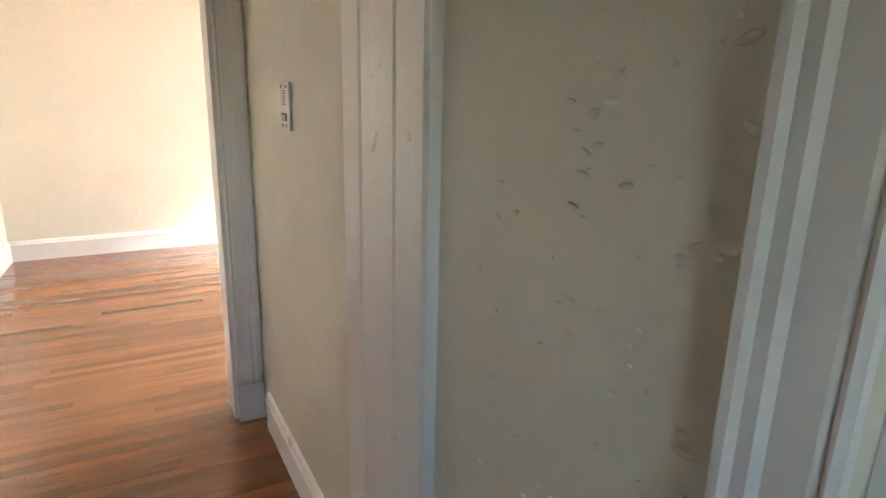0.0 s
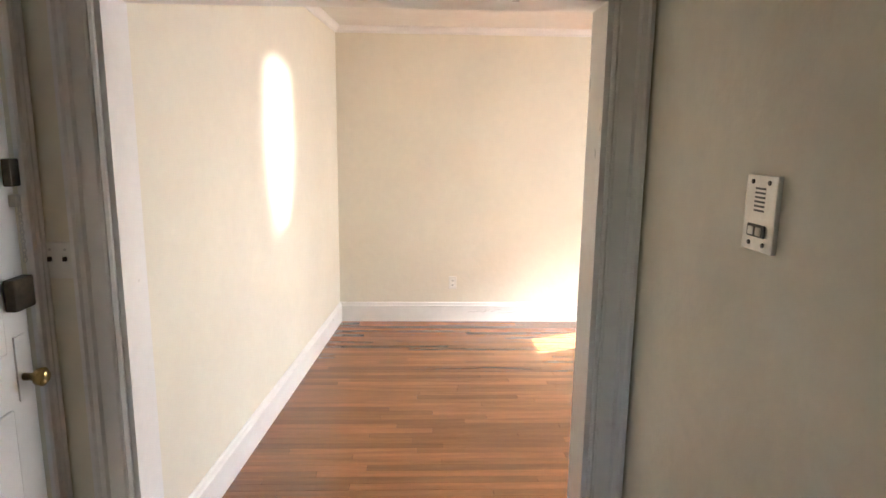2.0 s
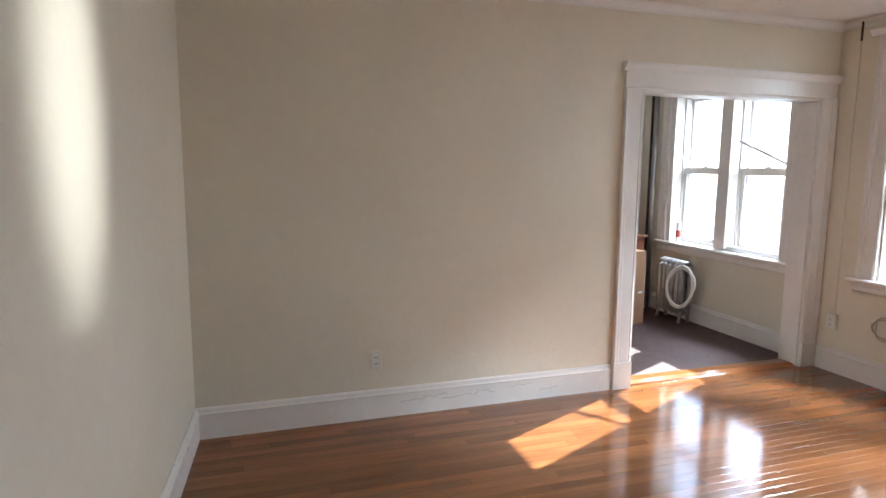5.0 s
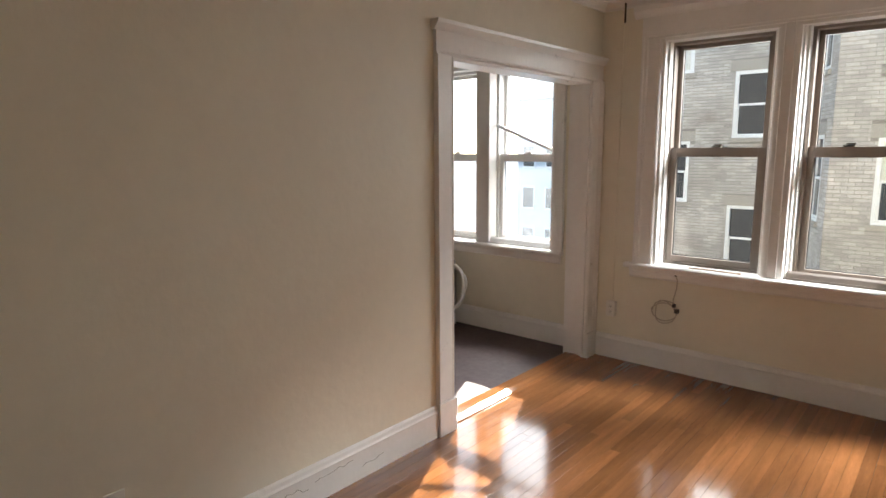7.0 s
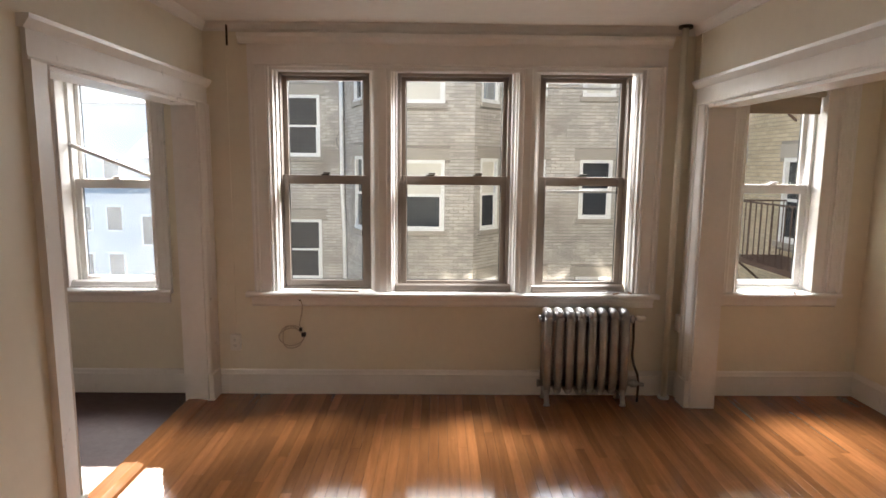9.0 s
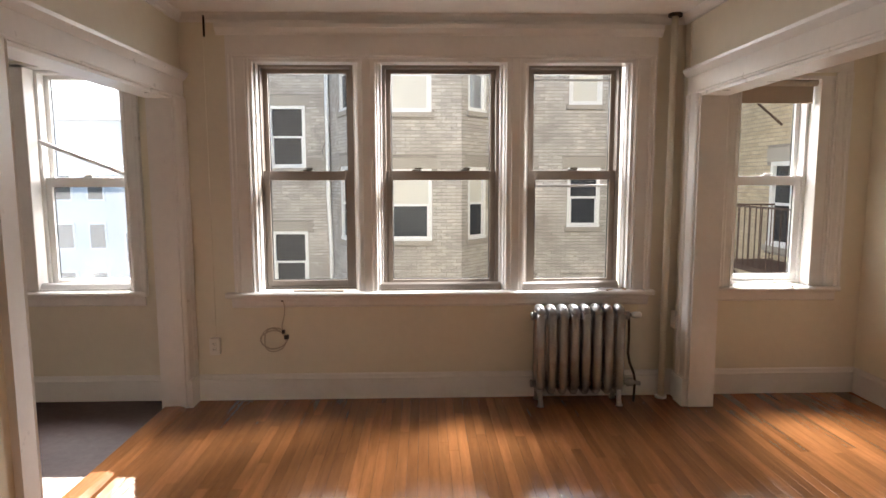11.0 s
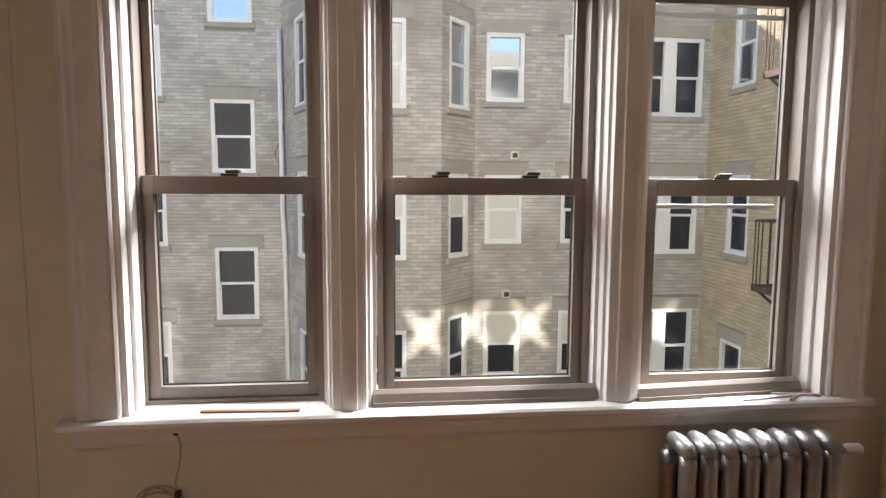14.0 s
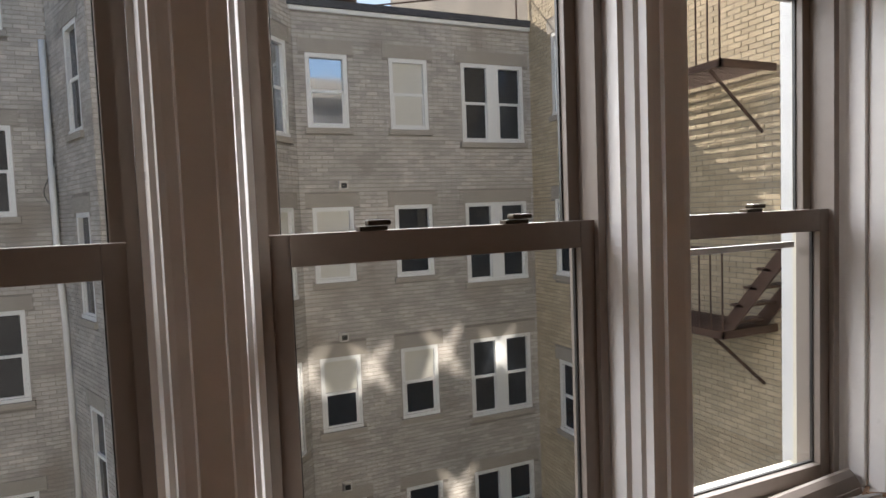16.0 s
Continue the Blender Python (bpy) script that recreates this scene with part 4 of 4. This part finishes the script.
for x, z in ((3.94, 1.99), (3.82, -0.72), (3.75, -3.45)):
    lampbox = part("vent_hood", box(x - 0.08 - HO.x, x + 0.08 - HO.x, 14.58 - HO.y, 14.69 - HO.y, z - 0.08 - HO.z, z + 0.08 - HO.z, 0.01), STEEL, house, "small grey vent hood")
    part("vent_mouth", box(x - 0.05 - HO.x, x + 0.05 - HO.x, 14.572 - HO.y, 14.58 - HO.y, z - 0.05 - HO.z, z + 0.04 - HO.z), DARK, lampbox)
down = bmesh.new()
tube([(-0.66 - HO.x, 15.80 - HO.y, 4.5 - HO.z), (-0.66 - HO.x, 15.80 - HO.y, 0.9 - HO.z), (-0.62 - HO.x, 15.80 - HO.y, -0.1 - HO.z), (-0.60 - HO.x, 15.80 - HO.y, -6.0 - HO.z)], 0.05, 8, down)
part("downpipe", down, FARWHITE, house, "white plastic downpipe", True)
wire = [(-0.66 - HO.x + 0.18 * math.sin(k * 0.5) * (k / 14), 15.78 - HO.y, 2.9 - 0.09 * k - HO.z) for k in range(14)]
part("loose_wire", tube(wire, 0.008, 5), DARK, house, "loose black wire")

# the whole house stands a little further off and higher
house.matrix_world = Matrix.Translation(HO + Vector((-0.07, 0.65, 0.17)))

# fire escape on the wing
fire = thing("fire_escape", (7.38, 11.4, 0.05), "rusty iron fire escape on the brick wing", "fire escape")
for z in (-0.1, 3.05):
    dz = z + 0.1
    y0, y1 = -1.6, 0.85
    slats = bmesh.new()
    for k in range(12):
        x = -0.44 + k * 0.08
        box(x, x + 0.03, y0, y1, dz, dz + 0.03, bm=slats)
    part("platform", slats, RUST, fire)
    part("edge_bar", boxes((-0.47, -0.44, y0, y1, dz - 0.05, dz + 0.04), (-0.47, 0.45, y1 - 0.03, y1, dz - 0.05, dz + 0.04), (-0.47, 0.45, y0, y0 + 0.03, dz - 0.05, dz + 0.04)), RUST, fire)
    part("top_rail", boxes((-0.47, -0.45, y0, y1, dz + 1.0, dz + 1.03), (-0.47, 0.45, y1 - 0.02, y1, dz + 1.0, dz + 1.03)), RUST, fire)
    for k in range(15):
        y = y0 + 0.02 + k * (y1 - y0 - 0.04) / 14
        part("baluster", box(-0.466, -0.452, y - 0.007, y + 0.007, dz + 0.04, dz + 1.0), RUST, fire)
    for k in range(5):
        x = -0.40 + k * 0.2
        part("baluster", box(x - 0.007, x + 0.007, y1 - 0.017, y1 - 0.003, dz + 0.04, dz + 1.0), RUST, fire)
    for y in (y0 + 0.2, y1 - 0.1):
        part("brace", tube([(-0.44, y, dz - 0.03), (0.445, y, dz - 0.75)], 0.022, 6), RUST, fire)
bm = bmesh.new()
for x in (-0.30, 0.25):
    prism([(-3.9, 3.12), (-3.9, 2.92), (-1.55, 0.0), (-1.35, 0.0)], "x", x, x + 0.03, bm)
for k in range(13):
    box(-0.30, 0.28, -1.55 - k * 0.18, -1.37 - k * 0.18, 0.1 + k * 0.225, 0.13 + k * 0.225, bm=bm)
part("stair", bm, RUST, fire)

# far pale houses seen past the brick house
for x, y, wide, tall in ((-9.5, 30, 6.0, 8.0), (-17.5, 36, 7.0, 11.0)):
    h = thing("far_house", (x, y, -6.2), "pale clapboard house far across the yards", "building")
    part("wall", box(-wide / 2, wide / 2, 0, 8, 0, tall), PALEHOUSE, h)
    part("roof", prism([(-0.3, tall), (4, tall + 2.2), (8.3, tall)], "x", -wide / 2 - 0.3, wide / 2 + 0.3), ROOFBLACK, h)
    for k in range(4):
        for r in range(3):
            wx, wz = -wide / 2 + wide * (k + 0.5) / 4, 1.2 + r * 2.7
            if wz + 1.4 < tall:
                w_ = part("window", box(wx - 0.5, wx + 0.5, -0.06, 0, wz, wz + 1.5, 0.01), FARWHITE, h)
                part("pane", box(wx - 0.4, wx + 0.4, -0.07, -0.06, wz + 0.1, wz + 1.4), FARGLASS, w_)
# unseen front above, below and beside the rooms, added to shade the yard
for x0, x1, z0, z1 in ((-9.0, 14.0, -6.2, -0.3), (-9.0, 14.0, 3.0, 6.2), (-9.0, SX0 - 0.2, -0.3, 3.0), (AX1 + 0.2, 14.0, -0.3, 3.0)):
    structure("wall_outer", box(x0, x1, N, N + NW, z0, z1), BUFFPLAIN, "unseen buff brick front of our house, added to shade the yard", "wall")
# dark cracks in the old paint of the baseboard
rng = random.Random(9)
for y0, z0, n in ((2.35, 0.085, 12), (2.62, 0.075, 14), (3.02, 0.10, 9), (3.3, 0.06, 6)):
    crack = tube([(0.0205, y0 + 0.028 * k, z0 + 0.004 * k * rng.random() + 0.008 * rng.random()) for k in range(n)], 0.0016, 5)
    structure("trim_crack", crack, STONE, "thin dark crack in the baseboard paint", "crack")
# outside jamb trim of our own windows
for x0, x1 in ((0.38, 0.44), (3.00, 3.06)):
    structure("trim_outside", box(x0, x1, N + NW, N + NW + 0.04, 0.70, 2.36), FARWHITE, "white outside window trim", "trim")

# ---- floor boards ----
BOARD = 0.0572


def board_rows(x0, x1, y0, y1, seed):
    rs = random.Random(seed)
    x = x0
    while x < x1 - 0.005:
        b = min(x + BOARD, x1)
        y = y0 - rs.random() * 0.7
        while y < y1:
            ln = 0.55 + rs.random() * 1.25
            a, c = max(y, y0), min(y + ln, y1)
            if c - a > 0.03:
                yield x, b, a, c, rs.random()
            y += ln
        x = b


def board_verts(x0, x1, y0, y1, lift):
    g, c = 0.0003, 0.0006
    return [(x0 + g, y0 + g, -0.012), (x1 - g, y0 + g, -0.012), (x1 - g, y1 - g, -0.012), (x0 + g, y1 - g, -0.012),
            (x0 + g, y0 + g, lift - c), (x1 - g, y0 + g, lift - c), (x1 - g, y1 - g, lift - c), (x0 + g, y1 - g, lift - c),
            (x0 + g + c, y0 + g + c, lift), (x1 - g - c, y0 + g + c, lift), (x1 - g - c, y1 - g - c, lift), (x0 + g + c, y1 - g - c, lift)]


BF = [(0, 1, 5, 4), (1, 2, 6, 5), (2, 3, 7, 6), (3, 0, 4, 7), (4, 5, 9, 8), (5, 6, 10, 9), (6, 7, 11, 10), (7, 4, 8, 11), (8, 9, 10, 11)]
floor = thing("floor_boards", (0, 0, 0), "glossy varnished oak strip floor with worn seams", "floor", "", "structure")
rest_v, rest_f, count = [], [], 0
for area in ((W, E, S - 0.27, N, 11), (E, AX1, HALL_N, N, 12), (E, 8.05, HALL_S, HALL_N, 13)):
    for x0, x1, y0, y1, lift in board_rows(*area):
        v = board_verts(x0, x1, y0, y1, lift * 0.00025)
        if area[4] == 11 and count < 300:
            count += 1
            cx, cy = (x0 + x1) / 2, (y0 + y1) / 2
            me = bpy.data.meshes.new("board")
            me.from_pydata(v, [], BF)
            me.materials.append(OAK)
            ob = new("board", me)
            ob.parent = floor
        else:
            k = len(rest_v)
            rest_v += v
            rest_f += [tuple(i + k for i in f) for f in BF]
me = bpy.data.meshes.new("boards_rest")
me.from_pydata(rest_v, [], rest_f)
me.materials.append(OAKREST)
ob = new("boards_rest", me)
ob.parent = floor
tagged(ob, "", "", "", "stuff")
